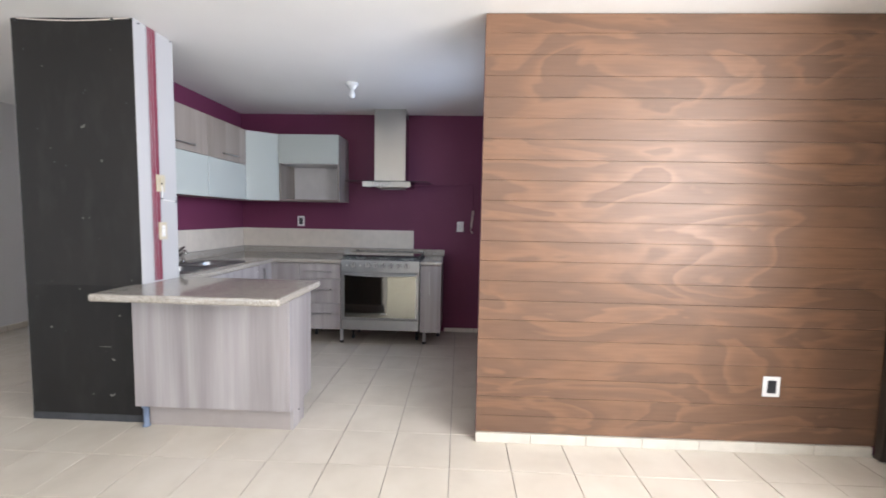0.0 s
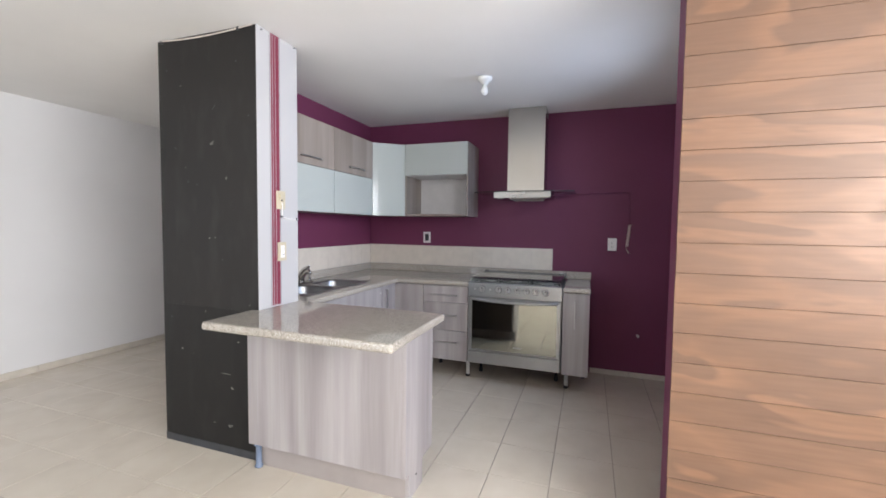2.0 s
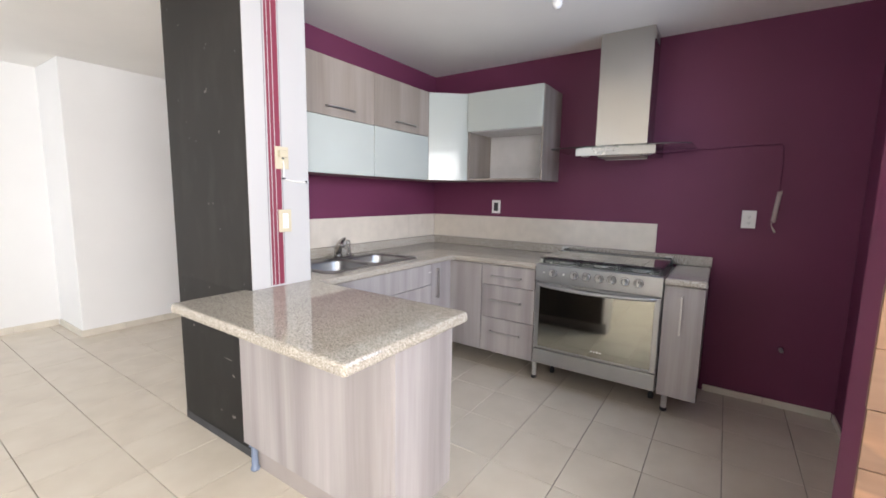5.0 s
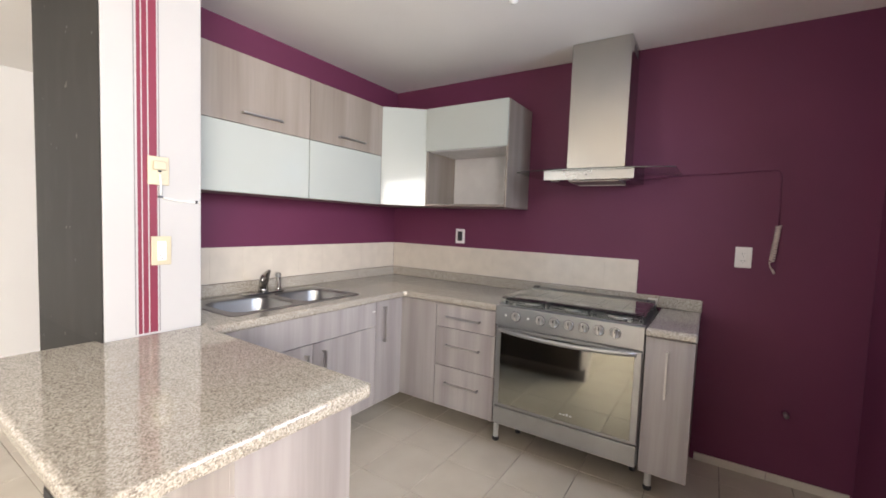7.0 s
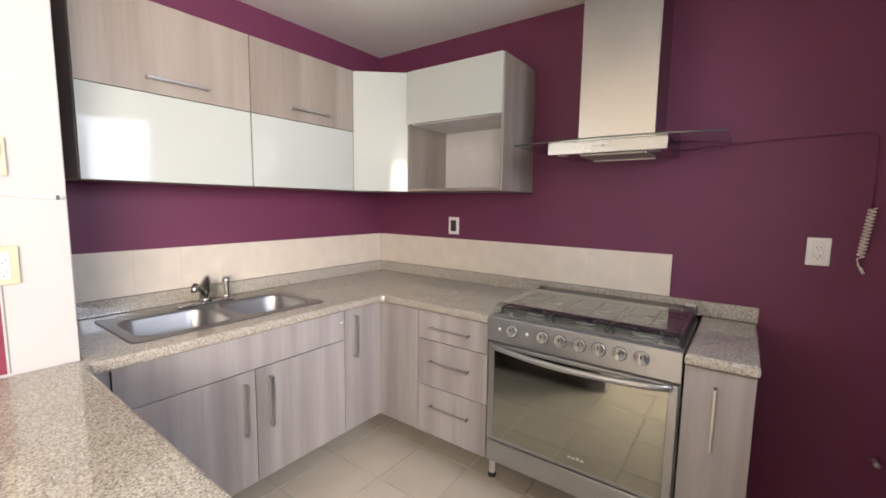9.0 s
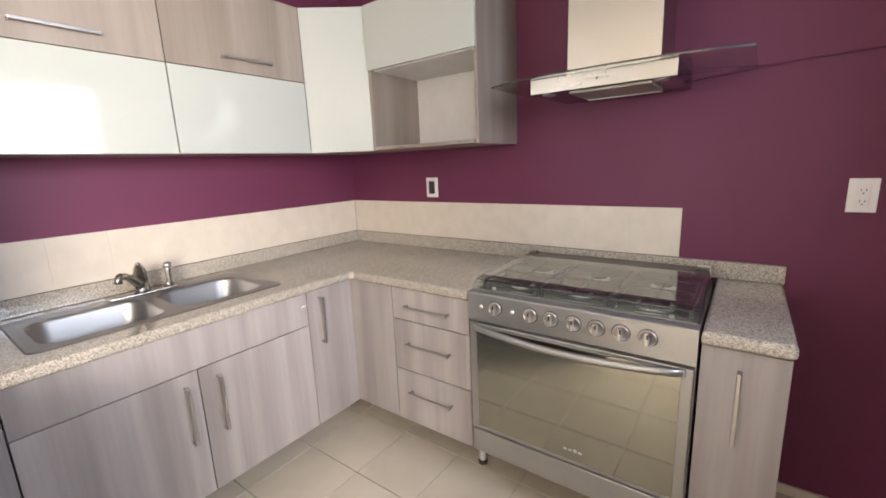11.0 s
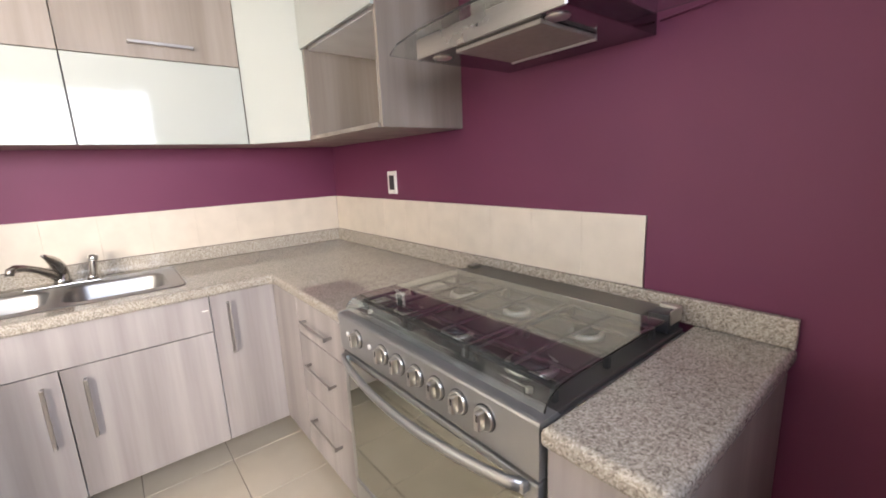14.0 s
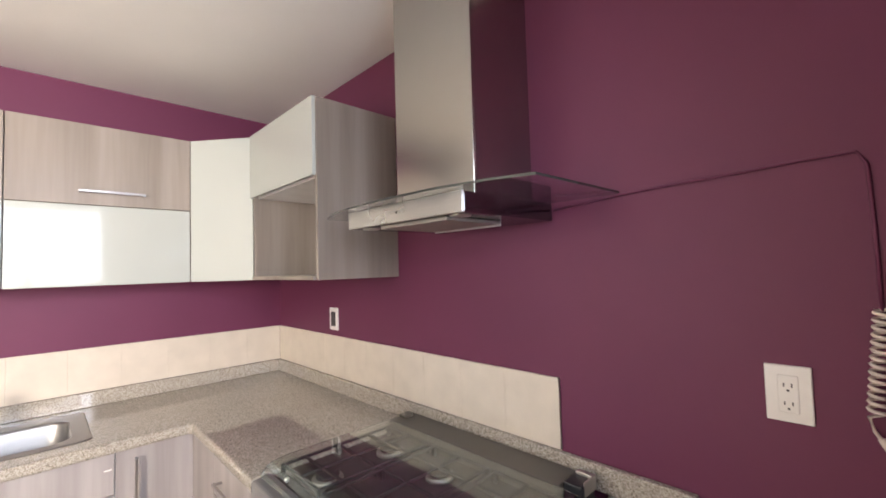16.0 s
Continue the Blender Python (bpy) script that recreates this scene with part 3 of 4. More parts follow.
for v in ((-2.465, DF - 0.02, 2.905, 2.92, BOT, CAP), (-2.465, DF - 0.02, 3.94, 3.955, BOT, CAP), (-2.465, DF - 0.02, 2.92, 3.94, BOT, BOT + 0.016), (-2.465, -2.455, 2.92, 3.94, BOT + 0.016, CAP), (DF - 0.08, DF - 0.02, 2.92, 3.94, 0.70, 0.716)):
    add_box(bm, *v)
part("body", bm, CARCASS, sink_cab)
part("filler", box(DF - 0.021, DF - 0.006, 2.895, 2.958, BOT, CAP), LAM, sink_cab)
part("false_front", box(DF - 0.0185, DF, 2.962, 3.946, 0.683, CAP - 0.004, 0.0012, 1), LAM, sink_cab)
for y0, y1, hy in ((2.962, 3.453, 3.404), (3.457, 3.946, 3.520)):
    d = part("door", box(DF - 0.0185, DF, y0, y1, BOT + 0.002, 0.679, 0.0012, 1), LAM, sink_cab)
    bar_pull(d, (DF, hy, 0.405), (DF, hy, 0.632), (0.026, 0, 0))
for x in (-2.38, -2.20):
    for y in (2.97, 3.88):
        leg(sink_cab, x, y)

corner_cab = thing("base_cabinet", -2.1, 4.4, 0, "ash laminate corner cabinet with a tall narrow door", "cabinet", "base cabinets")
bm = bmesh.new()
for v in ((-2.465, DF - 0.02, 3.957, 3.97, BOT, CAP), (-2.465, -1.572, BACK - 0.02, BACK - 0.005, BOT, CAP), (-2.465, DF - 0.02, 3.97, BACK - 0.02, BOT, BOT + 0.016), (DF - 0.02, -1.572, BF + 0.02, BACK - 0.02, BOT, BOT + 0.016)):
    add_box(bm, *v)
part("body", bm, CARCASS, corner_cab)
d = part("door", box(DF - 0.0185, DF, 3.950, BF - 0.001, BOT + 0.002, CAP - 0.004, 0.0012, 1), LAM, corner_cab)
bar_pull(d, (DF, 4.013, 0.575), (DF, 4.013, 0.80), (0.026, 0, 0))
part("door", box(DF - 0.018, -1.572, BF, BF + 0.0185, BOT + 0.002, CAP - 0.004, 0.0012, 1), LAM, corner_cab)
for x, y in ((-2.38, 4.02), (-2.38, 4.78), (-2.20, 4.02), (-1.64, 4.78), (-1.64, 4.60)):
    leg(corner_cab, x, y)
part("bumper", box(DF, DF + 0.004, 3.915, 3.938, 0.776, 0.781, 0.001), PLATEWHITE, sink_cab, "small white sticker")

drawer_cab = thing("base_cabinet", -1.36, 4.5, 0, "ash laminate cabinet with three drawers", "cabinet", "base cabinets")
bm = bmesh.new()
for v in ((-1.568, -1.553, BF + 0.02, BACK - 0.01, BOT, CAP), (-1.158, -1.143, BF + 0.02, BACK - 0.01, BOT, CAP), (-1.553, -1.158, BF + 0.02, BACK - 0.01, BOT, BOT + 0.016), (-1.553, -1.158, BACK - 0.02, BACK - 0.01, BOT + 0.016, CAP)):
    add_box(bm, *v)
part("body", bm, CARCASS, drawer_cab)
for z0, z1, hz in ((0.689, CAP - 0.004, 0.759), (0.437, 0.685, 0.577), (BOT + 0.002, 0.433, 0.331)):
    d = part("drawer_front", box(-1.567, -1.144, BF, BF + 0.0185, z0, z1, 0.0012, 1), LAM, drawer_cab)
    bar_pull(d, (-1.478, BF, hz), (-1.243, BF, hz), (0, -0.026, 0))
for x in (-1.53, -1.167):
    for y in (4.33 if x > -1.2 else 4.60, 4.78):
        leg(drawer_cab, x, y, ALUFRAME if y < 4.4 else None)

narrow_cab = thing("base_cabinet", -0.24, 4.5, 0, "narrow ash laminate cabinet on legs beside the stove", "cabinet", "base cabinets")
bm = bmesh.new()
for v in ((-0.335, -0.32, BF + 0.02, BACK - 0.03, BOT, CAP), (-0.145, -0.13, BF + 0.02, BACK - 0.03, BOT, CAP), (-0.32, -0.145, BF + 0.02, BACK - 0.03, BOT, BOT + 0.016), (-0.32, -0.145, BACK - 0.04, BACK - 0.03, BOT + 0.016, CAP)):
    add_box(bm, *v)
part("body", bm, LAM_UP, narrow_cab)
d = part("door", box(-0.336, -0.129, BF, BF + 0.0185, BOT - 0.004, CAP - 0.004, 0.0012, 1), LAM, narrow_cab)
bar_pull(d, (-0.241, BF, 0.555), (-0.241, BF, 0.782), (0, -0.026, 0))
for x, y in ((-0.302, 4.36), (-0.297, BACK - 0.09), (-0.17, BACK - 0.09), (-0.17, 4.66)):
    leg(narrow_cab, x, y, ALUFRAME if y < 4.45 else None)

# ---- peninsula ----
pen = thing("peninsula_cabinet", -1.43, 2.66, 0, "ash laminate breakfast counter base beside the dark pillar", "cabinet")
part("front_panel", box(-1.925, -0.977, 2.497, 2.515, 0.135, CAP, 0.001, 1), LAM, pen)
bm = bmesh.new()
side = [(2.497, 0.135), (2.541, 0.135), (2.541, 0.0), (2.715, 0.0), (2.715, 0.135), (2.852, 0.135), (2.852, CAP), (2.497, CAP)]
lo = [bm.verts.new((-0.976, y, z)) for y, z in side]
hi = [bm.verts.new((-0.957, y, z)) for y, z in side]
bm.faces.new(lo)
bm.faces.new(hi[::-1])
for k in range(8):
    bm.faces.new((lo[k], lo[(k + 1) % 8], hi[(k + 1) % 8], hi[k]))
part("side_panel", bm, LAM, pen)
part("back_panel", box(-1.84, -0.977, 2.834, 2.852, 0.135, CAP, 0.001, 1), DOORDARK, pen, "dark brown back panel")
part("plinth", box(-1.896, -0.977, 2.541, 2.556, 0.0, 0.134), LAM_EDGE, pen)
part("plinth", box(-1.84, -0.977, 2.70, 2.715, 0.0, 0.134), LAM_EDGE, pen)
part("leg", turned([(0.022, 0.0), (0.022, 0.01), (0.016, 0.014), (0.016, 0.12), (0.024, 0.125), (0.024, 0.134)], (-1.875, 2.520, 0), sides=14), BLUEGREY, pen, "bluish plastic levelling foot", smooth=True)
part("screw_cap", turned([(0.006, 0.0), (0.006, 0.002), (0.003, 0.003)], (-0.957, 2.63, 0.09), "x", 12), DARKPLASTIC, pen)

# ---- sink ----
sink = thing("sink", -2.17, 3.47, TOP, "double-bowl stainless steel sink set into the granite", "sink")


def bowl_outline(x0, x1, y0, y1, r, n=6):
    pts = []
    for cx, cy, a0 in ((x1 - r, y1 - r, 0), (x0 + r, y1 - r, 90), (x0 + r, y0 + r, 180), (x1 - r, y0 + r, 270)):
        for k in range(n + 1):
            a = radians(a0 + 90 * k / n)
            pts.append((cx + r * math.cos(a), cy + r * math.sin(a)))
    return pts


def bowl(x0, x1, y0, y1):
    bm = bmesh.new()
    rings = []
    cx, cy = (x0 + x1) / 2, (y0 + y1) / 2
    for inset, z in ((-0.008, TOP + 0.0052), (0.0, TOP + 0.003), (0.004, TOP - 0.01), (0.010, TOP - 0.10), (0.022, TOP - 0.145), (0.05, TOP - 0.16), (0.10, TOP - 0.165)):
        o = bowl_outline(x0 + inset, x1 - inset, y0 + inset, y1 - inset, max(0.075 - inset * 0.3, 0.02))
        rings.append([bm.verts.new((px, py, z)) for px, py in o])
    for p, q in zip(rings, rings[1:]):
        for k in range(len(p)):
            bm.faces.new((p[k], p[(k + 1) % len(p)], q[(k + 1) % len(p)], q[k]))
    bm.faces.new(rings[-1])
    return bm


bowls = [(-2.295, -1.962, 3.085, 3.445), (-2.295, -1.962, 3.487, 3.835)]
for b in bowls:
    ob = part("bowl", bowl(*b), SINKSTEEL, sink, smooth=True)
    part("drain", turned([(0.042, 0.0), (0.042, 0.003), (0.034, 0.004), (0.030, 0.001), (0.004, 0.0)], ((b[0] + b[1]) / 2, (b[2] + b[3]) / 2, TOP - 0.1645), sides=20), CHROME, ob, smooth=True)
bm = bmesh.new()
outer = [bm.verts.new((x, y, TOP + 0.004)) for x, y in bowl_outline(SX0, SX1, SY0, SY1, 0.03)]
edges = [bm.edges.new((outer[k], outer[(k + 1) % len(outer)])) for k in range(len(outer))]
for b in bowls:
    ring = [bm.verts.new((x, y, TOP + 0.005)) for x, y in bowl_outline(*b, 0.075)]
    edges += [bm.edges.new((ring[k], ring[(k + 1) % len(ring)])) for k in range(len(ring))]
bmesh.ops.triangle_fill(bm, use_beauty=True, use_dissolve=False, edges=edges)
low = [bm.verts.new((x, y, TOP + 0.0004)) for x, y in bowl_outline(SX0 - 0.005, SX1 + 0.005, SY0 - 0.005, SY1 + 0.005, 0.035)]
for k in range(len(low)):
    bm.faces.new((outer[k], outer[(k + 1) % len(low)], low[(k + 1) % len(low)], low[k]))
part("rim", bm, SINKSTEEL, sink)

faucet = thing("faucet", -2.345, 3.48, TOP, "brushed nickel single-lever kitchen faucet with a side sprayer", "faucet")
part("base_plate", box(-2.374, -2.316, 3.355, 3.612, TOP + 0.005, TOP + 0.017, 0.006, 3), FAUCETSTEEL, faucet)
part("body", turned([(0.031, 0.015), (0.030, 0.03), (0.027, 0.055), (0.025, 0.066), (0.014, 0.074)], (-2.345, 3.482, TOP), sides=22), FAUCETSTEEL, faucet, smooth=True)
part("spout", tube([(-2.340, 3.478, TOP + 0.040), (-2.302, 3.452, TOP + 0.070), (-2.258, 3.422, TOP + 0.100), (-2.212, 3.390, TOP + 0.122), (-2.180, 3.368, TOP + 0.130), (-2.164, 3.357, TOP + 0.124), (-2.160, 3.354, TOP + 0.106)], 0.012, 16, [0.021, 0.0175, 0.0145, 0.0135, 0.0135, 0.0135, 0.0135]), FAUCETSTEEL, faucet, smooth=True)
part("lever", tube([(-2.345, 3.482, TOP + 0.058), (-2.334, 3.480, TOP + 0.088), (-2.308, 3.472, TOP + 0.116), (-2.274, 3.461, TOP + 0.138), (-2.246, 3.452, TOP + 0.152), (-2.229, 3.446, TOP + 0.158)], 0.01, 16, [0.026, 0.0265, 0.0225, 0.0155, 0.0095, 0.005]), FAUCETSTEEL, faucet, smooth=True)
sprayer = part("sprayer", tube([(-2.340, 3.582, TOP + 0.015), (-2.342, 3.583, TOP + 0.030), (-2.345, 3.585, TOP + 0.036), (-2.360, 3.593, TOP + 0.092), (-2.362, 3.594, TOP + 0.100)], 0.01, 16, [0.020, 0.019, 0.0150, 0.0150, 0.0145]), FAUCETSTEEL, faucet, smooth=True)
part("spray_head", tube([(-2.361, 3.5935, TOP + 0.094), (-2.363, 3.595, TOP + 0.104), (-2.366, 3.597, TOP + 0.116), (-2.367, 3.5975, TOP + 0.120)], 0.01, 16, [0.0165, 0.0185, 0.0170, 0.007]), KNOBSTEEL, sprayer, smooth=True)

# ---- stove ----
stove = thing("stove", -0.74, 4.5, 0, "grey steel gas stove with mirrored oven door and glass lid", "stove")
SXA, SXB, SF = -1.136, -0.344, 4.20
part("body", box(SXA, SXB, SF + 0.03, 4.815, 0.17, 0.868, 0.003, 2), STOVEGREY, stove)
bm = bmesh.new()
prof = [(SF + 0.03, 0.766), (SF - 0.004, 0.770), (SF - 0.004, 0.879), (SF - 0.001, 0.8835), (SF + 0.006, 0.8850), (SF + 0.05, 0.8850), (SF + 0.06, 0.872)]
pa = [bm.verts.new((SXA, y, z)) for y, z in prof]
pb = [bm.verts.new((SXB, y, z)) for y, z in prof]
bm.faces.new(pa)
bm.faces.new(pb[::-1])
for k in range(len(prof)):
    bm.faces.new((pa[k], pa[(k + 1) % len(prof)], pb[(k + 1) % len(prof)], pb[k]))
part("control_panel", bm, STOVEGREY, stove)
for x in (-1.013, -0.869, -0.791, -0.711, -0.633, -0.556, -0.477):
    k = part("knob", turned([(0.0265, 0.0), (0.0265, -0.005), (0.025, -0.008), (0.0225, -0.0085), (0.0215, -0.006), (0.004, -0.006)], (x, SF - 0.004, 0.833), "y", 28), KNOBSTEEL, stove, "satin steel knob with a raised grip", smooth=True)
    part("grip", box(x - 0.0085, x + 0.0065, SF - 0.030, SF - 0.009, 0.8125, 0.8535, 0.0045, 3), KNOBSTEEL, k)
    part("pointer", box(x - 0.0002, x + 0.0050, SF - 0.0304, SF - 0.0292, 0.836, 0.851), DARKPLASTIC, k)
    part("ring", turned([(0.0292, 0.0), (0.0292, -0.0012), (0.027, -0.0016)], (x, SF - 0.0035, 0.833), "y", 24), DARKPLASTIC, k)
for x in (-1.075, -0.94):
    part("button", turned([(0.007, 0.0), (0.007, -0.004), (0.003, -0.006)], (x, SF - 0.004, 0.832), "y", 14), PLATEWHITE, stove, smooth=True)
door_part = part("oven_door", box(SXA + 0.004, SXB - 0.004, SF - 0.002, SF + 0.03, 0.286, 0.757, 0.004, 2), STOVEGREY, stove)
part("window", box(SXA + 0.036, SXB - 0.036, SF - 0.0045, SF - 0.0015, 0.302, 0.742, 0.001, 1), OVENGLASS, door_part, "bronze mirrored oven glass")
pts = [(SXA + 0.03 + (SXB - SXA - 0.06) * i / 20, SF - 0.012 - 0.044 * math.sin(math.pi * i / 20) ** 0.7, 0.746 - 0.010 * math.sin(math.pi * i / 20)) for i in range(21)]
bm = bmesh.new()
rings = []
for x, y, z in pts:
    rings.append([bm.verts.new((x, y + dy, z + dz)) for dy, dz in ((-0.006, -0.011), (0.004, -0.013), (0.006, 0.0), (0.004, 0.013), (-0.006, 0.011), (-0.009, 0.0))])
for p, q in zip(rings, rings[1:]):
    for k in range(6):
        bm.faces.new((p[k], p[(k + 1) % 6], q[(k + 1) % 6], q[k]))
bm.faces.new(rings[0])
bm.faces.new(rings[-1])
part("handle", bm, STOVEGREY, door_part, "bowed brushed steel handle", smooth=True)
for x in (SXA + 0.036, SXB - 0.036):
    part("handle_mount", box(x - 0.013, x + 0.013, SF - 0.02, SF - 0.001, 0.734, 0.7565, 0.004), STOVEGREY, door_part)
for i in range(4):
    part("letter_bar", box(-0.735 + 0.018 * i, -0.723 + 0.018 * i, SF - 0.0052, SF - 0.0044, 0.338, 0.346 + (0.005 if i == 2 else 0), 0), LETTER, door_part)
part("bottom_drawer", box(SXA + 0.004, SXB - 0.004, SF + 0.0, SF + 0.03, 0.172, 0.278, 0.005, 2), STOVEGREY, stove)
for x in (SXA + 0.05, SXB - 0.05):
    for y in (4.50, 4.76):
        part("foot", turned([(0.019, 0.0), (0.019, 0.03), (0.013, 0.034), (0.013, 0.172)], (x, y, 0), sides=14), DARKPLASTIC, stove, smooth=True)
part("cooktop", box(SXA + 0.006, SXB - 0.006, SF + 0.05, 4.81, 0.866, 0.880, 0.004, 2), BLACK, stove, "black enamel cooktop")
for bx_, by_, br in ((-0.97, 4.355, 0.046), (-0.735, 4.350, 0.044), (-0.485, 4.350, 0.060), (-0.98, 4.590, 0.044), (-0.735, 4.590, 0.042), (-0.495, 4.585, 0.044)):
    b = part("burner", turned([(br, 0.0), (br, 0.010), (br * 0.92, 0.013), (br * 0.8, 0.014), (br * 0.4, 0.014)], (bx_, by_, 0.880), sides=24), ALU, stove, "aluminium burner ring", smooth=True)
    part("burner_cap", turned([(br * 0.72, 0.0135), (br * 0.76, 0.018), (br * 0.7, 0.022), (br * 0.2, 0.023)], (bx_, by_, 0.880), sides=24), IRON, b, smooth=True)
for x0, x1 in ((-1.118, -0.87), (-0.866, -0.614), (-0.61, -0.362)):
    bm = bmesh.new()
    zt = 0.915
    for xa in (x0 + 0.012, (x0 + x1) / 2, x1 - 0.012):
        add_box(bm, xa - 0.005, xa + 0.005, 4.275, 4.685, zt - 0.009, zt, 0.002, 1)
    for ya in (4.28, 4.352, 4.47, 4.588, 4.68):
        add_box(bm, x0 + 0.008, x1 - 0.008, ya - 0.005, ya + 0.005, zt - 0.010, zt - 0.001, 0.002, 1)
    for xa in (x0 + 0.012, x1 - 0.012):
        for ya in (4.28, 4.47, 4.68):
            add_box(bm, xa - 0.006, xa + 0.006, ya - 0.006, ya + 0.006, 0.879, zt - 0.005)
    part("grate", bm, IRON, stove, "cast iron pan grate")
# the lid: a glass sheet bent down along its front
prof = [(4.698, 0.931), (4.50, 0.931), (4.300, 0.931), (4.274, 0.929), (4.253, 0.924), (4.236, 0.915), (4.225, 0.904), (4.219, 0.8925)]
bm = bmesh.new()
rows_a = [[bm.verts.new((x, y, z)) for x in (SXA + 0.008, SXB - 0.008)] for y, z in prof]
rows_b = [[bm.verts.new((x, y + 0.004 * max(0, (0.928 - z) / 0.03), z - 0.004)) for x in (SXA + 0.008, SXB - 0.008)] for y, z in prof]
for p, q in zip(rows_a, rows_a[1:]):
    bm.faces.new((p[0], p[1], q[1], q[0]))
for p, q in zip(rows_b, rows_b[1:]):
    bm.faces.new((q[0], q[1], p[1], p[0]))
for s in (0, 1):
    for k in range(len(prof) - 1):
        bm.faces.new((rows_a[k][s], rows_a[k + 1][s], rows_b[k + 1][s], rows_b[k][s]))
bm.faces.new((rows_a[0][0], rows_a[0][1], rows_b[0][1], rows_b[0][0]))
bm.faces.new((rows_a[-1][0], rows_a[-1][1], rows_b[-1][1], rows_b[-1][0]))
lid = part("lid", bm, LIDGLASS, stove, "clear glass lid folded down over the burners", smooth=False)
lid.visible_shadow = False
part("hinge", box(SXA + 0.012, SXA + 0.048, 4.744, 4.790, 0.9275, 0.941, 0.004), RAILGREY, stove)
hinge = part("hinge", box(SXB - 0.064, SXB - 0.012, 4.728, 4.798, 0.884, 0.934, 0.003), DARKPLASTIC, stove, "black hinge block")
part("bracket", box(SXB - 0.060, SXB - 0.014, 4.786, 4.804, 0.932, 0.942, 0.002), KNOBSTEEL, hinge, "bright metal bracket")
part("bracket", box(SXB - 0.014, SXB - 0.009, 4.740, 4.804, 0.905, 0.942, 0.0015), KNOBSTEEL, hinge, "bright metal bracket")
for x in (SXA + 0.08, SXB - 0.08):
    part("lid_stop", turned([(0.008, 0.0), (0.008, 0.010), (0.004, 0.012)], (x, 4.268, 0.880), sides=12), ALU, stove, smooth=True)
part("back_rail", box(SXA + 0.006, SXB - 0.066, 4.7000, 4.8145, 0.866, 0.9290, 0.003), RAILGREY, stove, "dark grey-brown rear rail")

# ---- range hood ----
hood = thing("range_hood", -0.72, 4.65, 1.63, "brushed steel range hood with a flat glass canopy", "range hood")
HX0, HX1 = -0.982, -0.478
bm = bmesh.new()
for v in ((-0.884, -0.876, 4.585, BACK - 0.001, 1.70, CEIL - 0.003), (-0.556, -0.548, 4.585, BACK - 0.001, 1.70, CEIL - 0.003)):
    add_box(bm, *v)
add_box(bm, -0.884, -0.548, 4.575, 4.5848, 1.70, CEIL - 0.003, 0.002, 1)
part("chimney", bm, STEEL, hood, "tall brushed steel flue")
part("slot", box(-0.549, -0.5465, 4.66, 4.78, 2.39, 2.43), DARKPLASTIC, hood)
part("front_panel", box(HX0, HX1, 4.449, 4.4555, 1.634, 1.6875, 0.0015, 1), STEEL_H, hood, "bright brushed steel front strip")
body = part("body", box(HX0 + 0.001, HX1 - 0.001, 4.456, BACK - 0.002, 1.635, 1.6870, 0.002, 1), STEEL_DARK, hood)
part("filter", box(-0.838, -0.556, 4.472, 4.692, 1.6235, 1.6345, 0.002, 1), FILTERGREY, body, "aluminium grease filter")
part("filter_rail", box(-0.836, -0.558, 4.6925, 4.700, 1.6195, 1.6345, 0.001, 1), KNOBSTEEL, body, "bright filter edge")
for x in (HX0 + 0.055, HX1 - 0.055):
    part("lamp_lens", turned([(0.028, 0.0), (0.026, -0.003), (0.004, -0.004)], (x, 4.50, 1.6345), sides=20), ALU, body, smooth=True)
for i in range(5):
    x = (HX0 + HX1) / 2 - 0.036 + 0.018 * i
    part("button", turned([(0.0042, 0.0), (0.0042, -0.0015), (0.002, -0.002)], (x, 4.4488, 1.662), "y", 12), DARKPLASTIC if i == 2 else HANDLESTEEL, body, smooth=True)
for i in range(4):
    x = (HX0 + HX1) / 2 - 0.018 + 0.009 * i
    part("letter_bar", box(x - 0.003, x + 0.003, 4.5742, 4.5752, 1.728, 1.732), HANDLESTEEL, hood)
plan = [(-1.172, BACK - 0.004), (-1.172, 4.478), (-1.06, 4.432), (-0.92, 4.407), (-0.72, 4.394), (-0.52, 4.403), (-0.38, 4.428), (-0.282, 4.462), (-0.273, BACK - 0.004)]
bm = extruded(plan, 1.6882, 1.6942)
canopy = part("canopy", bm, CLEARGLASS, hood, "thin flat glass canopy with a gently bowed front")
canopy.data.materials.append(GLASSEDGE)
for f in canopy.data.polygons:
    if abs(f.normal.z) < 0.3:
        f.material_index = 1
canopy.visible_shadow = False

# ---- surface wiring, coiled cord, pipe stub ----
conduit = thing("surface_cable", 0.0, BACK, 1.69, "plum painted cable running from the hood along the wall", "cable")
pts = [(-0.47, BACK - 0.004, 1.667), (-0.36, BACK - 0.004, 1.676), (-0.27, BACK - 0.004, 1.684), (-0.15, BACK - 0.004, 1.690), (0.0, BACK - 0.004, 1.694), (0.10, BACK - 0.004, 1.700), (0.176, BACK - 0.004, 1.701), (0.190, BACK - 0.004, 1.675), (0.194, BACK - 0.004, 1.55), (0.195, BACK - 0.006, 1.40)]
part("wire", tube(pts, 0.0034, 8), PURPLE, conduit, smooth=True)
cord = thing("coiled_cord", 0.203, BACK - 0.02, 1.15, "short cream coiled cord hanging from the wall", "cord")
pts = []
for k in range(14 * 12 + 1):
    a = 2 * math.pi * k / 12
    s = k / (14 * 12)
    pts.append((0.196 - 0.018 * s + 0.011 * math.cos(a), BACK - 0.016 + 0.011 * math.sin(a), 1.405 - 0.19 * s))
pts += [(0.168, BACK - 0.015, 1.205), (0.174, BACK - 0.014, 1.18), (0.188, BACK - 0.012, 1.157)]
part("cord", tube(pts, 0.0035, 6), CORD, cord, smooth=True)
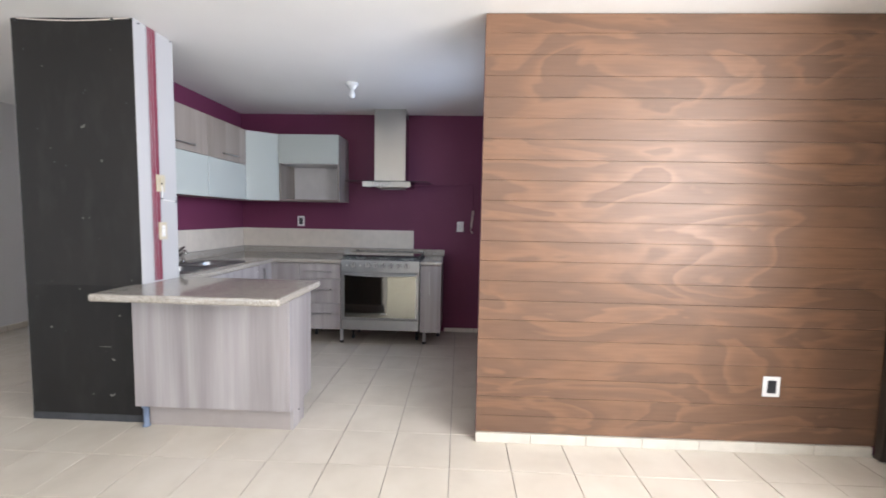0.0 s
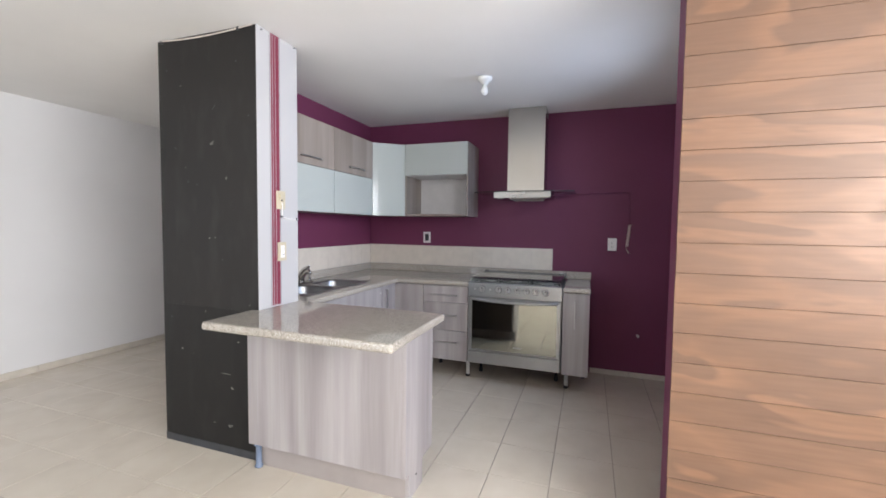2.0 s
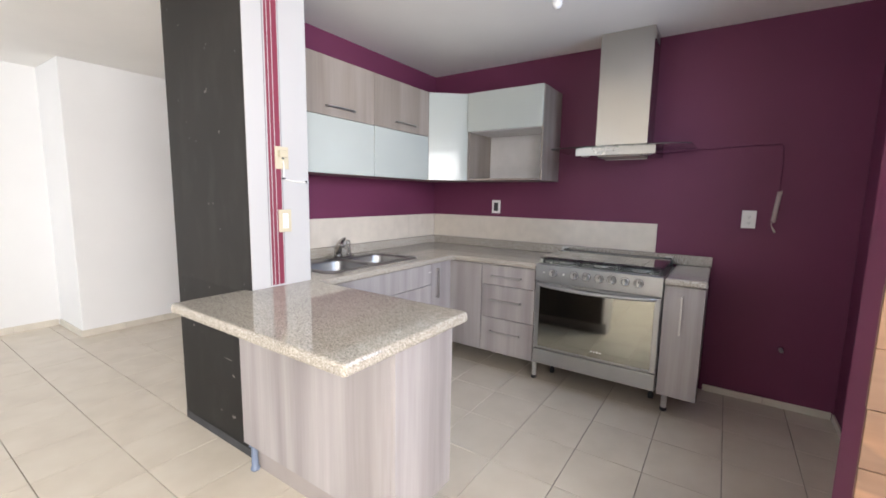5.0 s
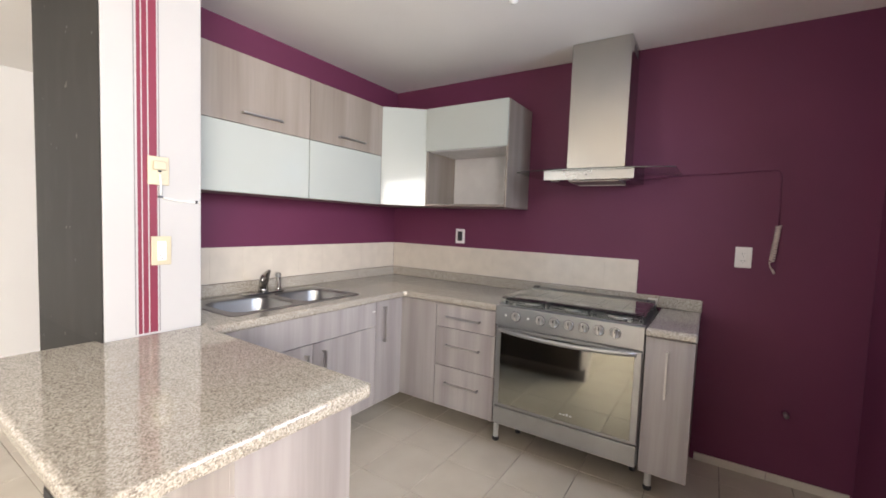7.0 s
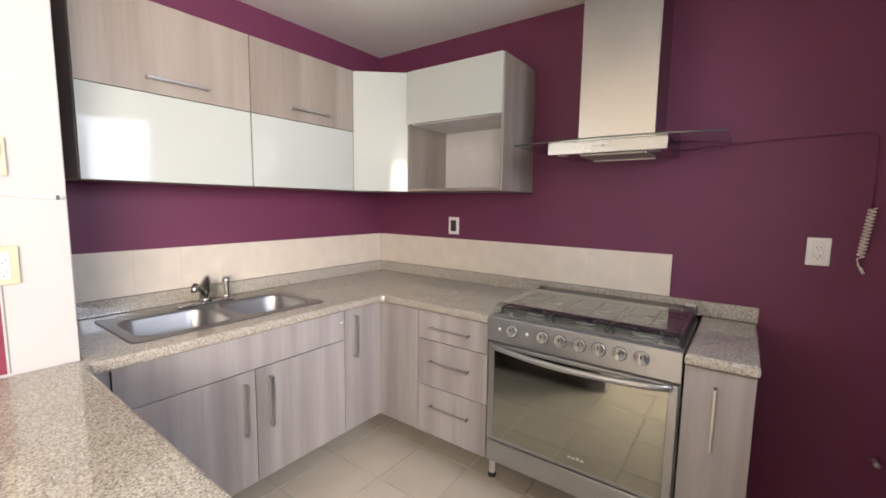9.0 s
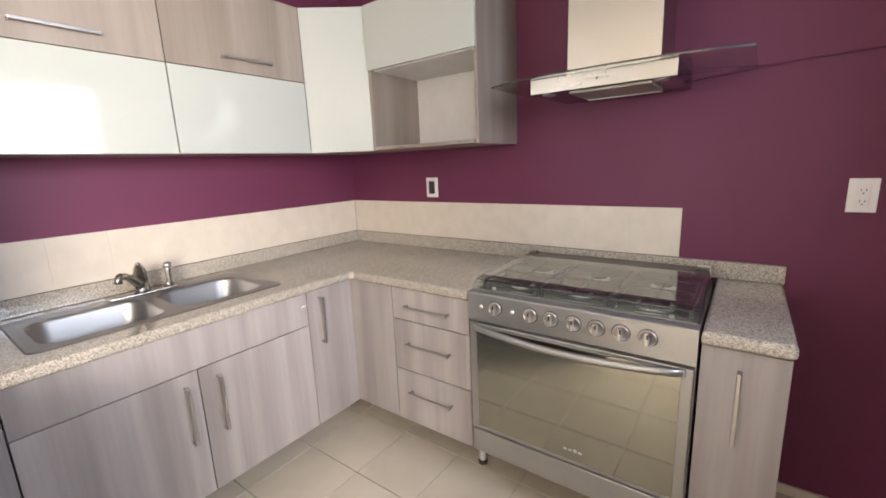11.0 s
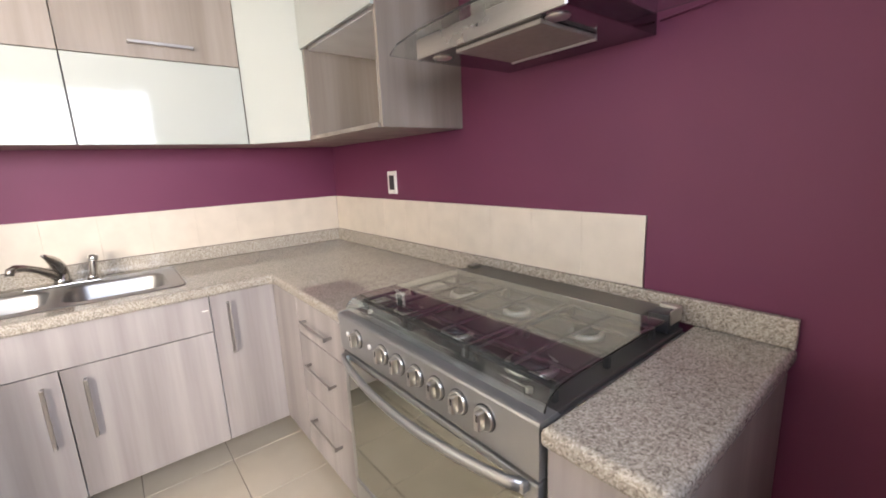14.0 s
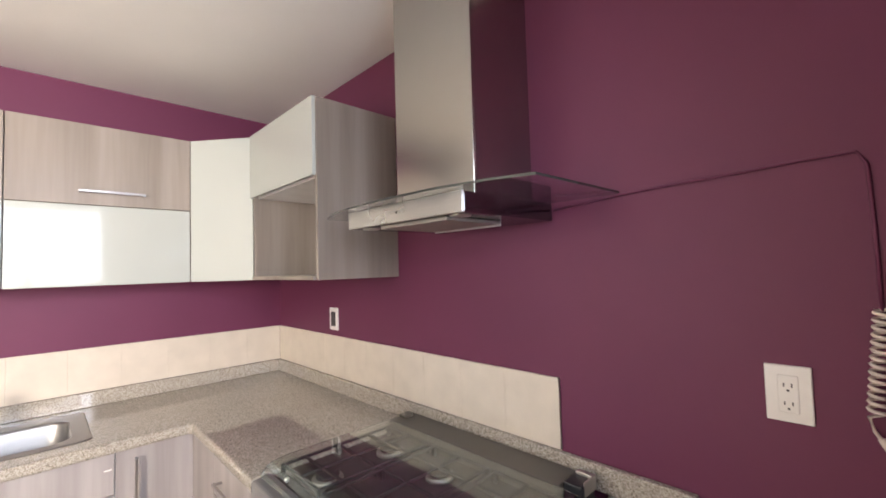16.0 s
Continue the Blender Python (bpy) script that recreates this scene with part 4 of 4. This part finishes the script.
part("plug", tube([(0.182, BACK - 0.013, 1.168), (0.193, BACK - 0.012, 1.146)], 0.006, 8), CORD, cord, smooth=True)
stub = thing("pipe_stub", 0.293, BACK, 0.394, "small capped metal pipe stub in the plum wall", "pipe")
part("collar", turned([(0.018, 0.0), (0.018, -0.004), (0.012, -0.006)], (0.293, BACK - 0.0005, 0.394), "y", 16), PURPLE, stub, smooth=True)
part("pipe", turned([(0.010, -0.004), (0.010, -0.035), (0.012, -0.036), (0.012, -0.05), (0.004, -0.052)], (0.293, BACK - 0.0005, 0.394), "y", 14), PULL, stub, smooth=True)


# ---- wall cabinets ----
UF, UZ0, UZM, UZ1 = -2.125, 1.471, 1.816, 2.165
for y0, y1, h0, h1 in ((2.985, 3.629, 3.204, 3.434), (3.631, 4.262, 3.848, 4.080)):
    cab = thing("wall_cabinet", -2.28, (y0 + y1) / 2, UZ0, "wall cabinet with taupe wood flap above a white glass flap", "cabinet", "wall cabinets")
    bm = bmesh.new()
    for v in ((LEFT + 0.002, UF - 0.02, y0, y0 + 0.016, UZ0 + 0.002, UZ1), (LEFT + 0.002, UF - 0.02, y1 - 0.016, y1, UZ0 + 0.002, UZ1), (LEFT + 0.002, UF - 0.02, y0 + 0.016, y1 - 0.016, UZ0 + 0.002, UZ0 + 0.018), (LEFT + 0.002, UF - 0.02, y0 + 0.016, y1 - 0.016, UZ1 - 0.016, UZ1), (LEFT + 0.002, LEFT + 0.010, y0 + 0.016, y1 - 0.016, UZ0 + 0.018, UZ1 - 0.016)):
        add_box(bm, *v)
    part("body", bm, LAM_UP, cab)
    d = part("door", box(UF - 0.0185, UF, y0 + 0.001, y1 - 0.001, UZM + 0.0015, UZ1, 0.0012, 1), LAM_UP, cab, "taupe wood-grain flap")
    bar_pull(d, (UF, h0, 1.873), (UF, h1, 1.873), (0.024, 0, 0))
    part("door", box(UF - 0.0185, UF, y0 + 0.002, y1 - 0.002, UZ0, UZM - 0.0015, 0.001, 1), LACQUER, cab, "glossy white glass flap")

corner_up = thing("wall_cabinet", -2.2, 4.6, UZ0, "corner wall cabinet with a glossy white angled door", "cabinet", "wall cabinets")
A, B = (UF, 4.264), (-1.879, 4.470)
out = [(LEFT + 0.002, 4.264), (UF - 0.022, 4.264), (-1.881, 4.492), (-1.881, BACK - 0.002), (LEFT + 0.002, BACK - 0.002)]
part("body", extruded(out, UZ0 + 0.002, UZ1), LAM_UP, corner_up)
dx, dy = B[0] - A[0], B[1] - A[1]
ln = math.hypot(dx, dy)
nx, ny = -dy / ln, dx / ln
part("door", extruded([A, B, (B[0] + nx * 0.018, B[1] + ny * 0.018), (A[0] + nx * 0.018, A[1] + ny * 0.018)], UZ0, UZ1), LACQUER, corner_up, "glossy white glass door")

open_cab = thing("wall_cabinet", -1.55, 4.66, UZ0, "wall cabinet with white flap above an open taupe niche", "cabinet", "wall cabinets")
OX0, OX1, OF = -1.877, -1.234, 4.472
part("side_panel", box(OX0, OX0 + 0.016, OF + 0.0, BACK - 0.002, UZ0, UZ1, 0.001, 1), LAM_UP, open_cab)
part("side_panel", box(OX1 - 0.016, OX1, OF + 0.0, BACK - 0.002, UZ0, UZ1, 0.001, 1), LAM_UP, open_cab)
part("bottom_shelf", box(OX0 + 0.0165, OX1 - 0.0165, OF - 0.012, BACK - 0.002, UZ0 + 0.001, UZ0 + 0.017, 0.001, 1), LAM_UP, open_cab)
part("middle_shelf", box(OX0 + 0.0165, OX1 - 0.0165, OF + 0.02, BACK - 0.010, 1.862, 1.878, 0.001, 1), CARCASS, open_cab)
part("top_panel", box(OX0 + 0.0165, OX1 - 0.0165, OF + 0.02, BACK - 0.002, UZ1 - 0.016, UZ1, 0.001, 1), LAM_UP, open_cab)
part("back_panel", box(OX0 + 0.0165, OX1 - 0.0165, BACK - 0.009, BACK - 0.0025, UZ0 + 0.0175, 1.8615), CARCASS, open_cab, "white back panel")
part("door", box(OX0 + 0.001, OX1 - 0.005, OF - 0.0150, OF - 0.0005, 1.864, UZ1, 0.001, 1), LACQUER, open_cab, "glossy white glass flap")


# ---- floor tiles ----
TX, TY = 0.3286, 0.349
X0, Y0 = 0.018 - 17 * TX, 2.211 - 15 * TY
near = finish(box(-TX / 2 + 0.0019, TX / 2 - 0.0019, -TY / 2 + 0.0019, TY / 2 - 0.0019, -0.0078, 0, 0.0012, 1, lambda e: min(v.co.z for v in e.verts) > -0.001), "tile", TILE)
rest = bmesh.new()
count = 0
for i in range(25):
    for j in range(26):
        cx, cy = X0 + (i + 0.5) * TX, Y0 + (j + 0.5) * TY
        if not (-5.6 < cx < 2.6 and -3.1 < cy < 5.9):
            continue
        if -4.4 < cx < 1.6 and 0.9 < cy < 4.85 and count < 300:
            ob = new("tile", near)
            ob.location = (cx, cy, random.uniform(-0.0004, 0.0))
            ob.parent = floor
            count += 1
        else:
            add_box(rest, cx - TX / 2 + 0.0019, cx + TX / 2 - 0.0019, cy - TY / 2 + 0.0019, cy + TY / 2 - 0.0019, -0.0078, 0)
tagged(part("tile_field", rest, TILE, floor), "cream ceramic floor tiles further off", "", kind="stuff")
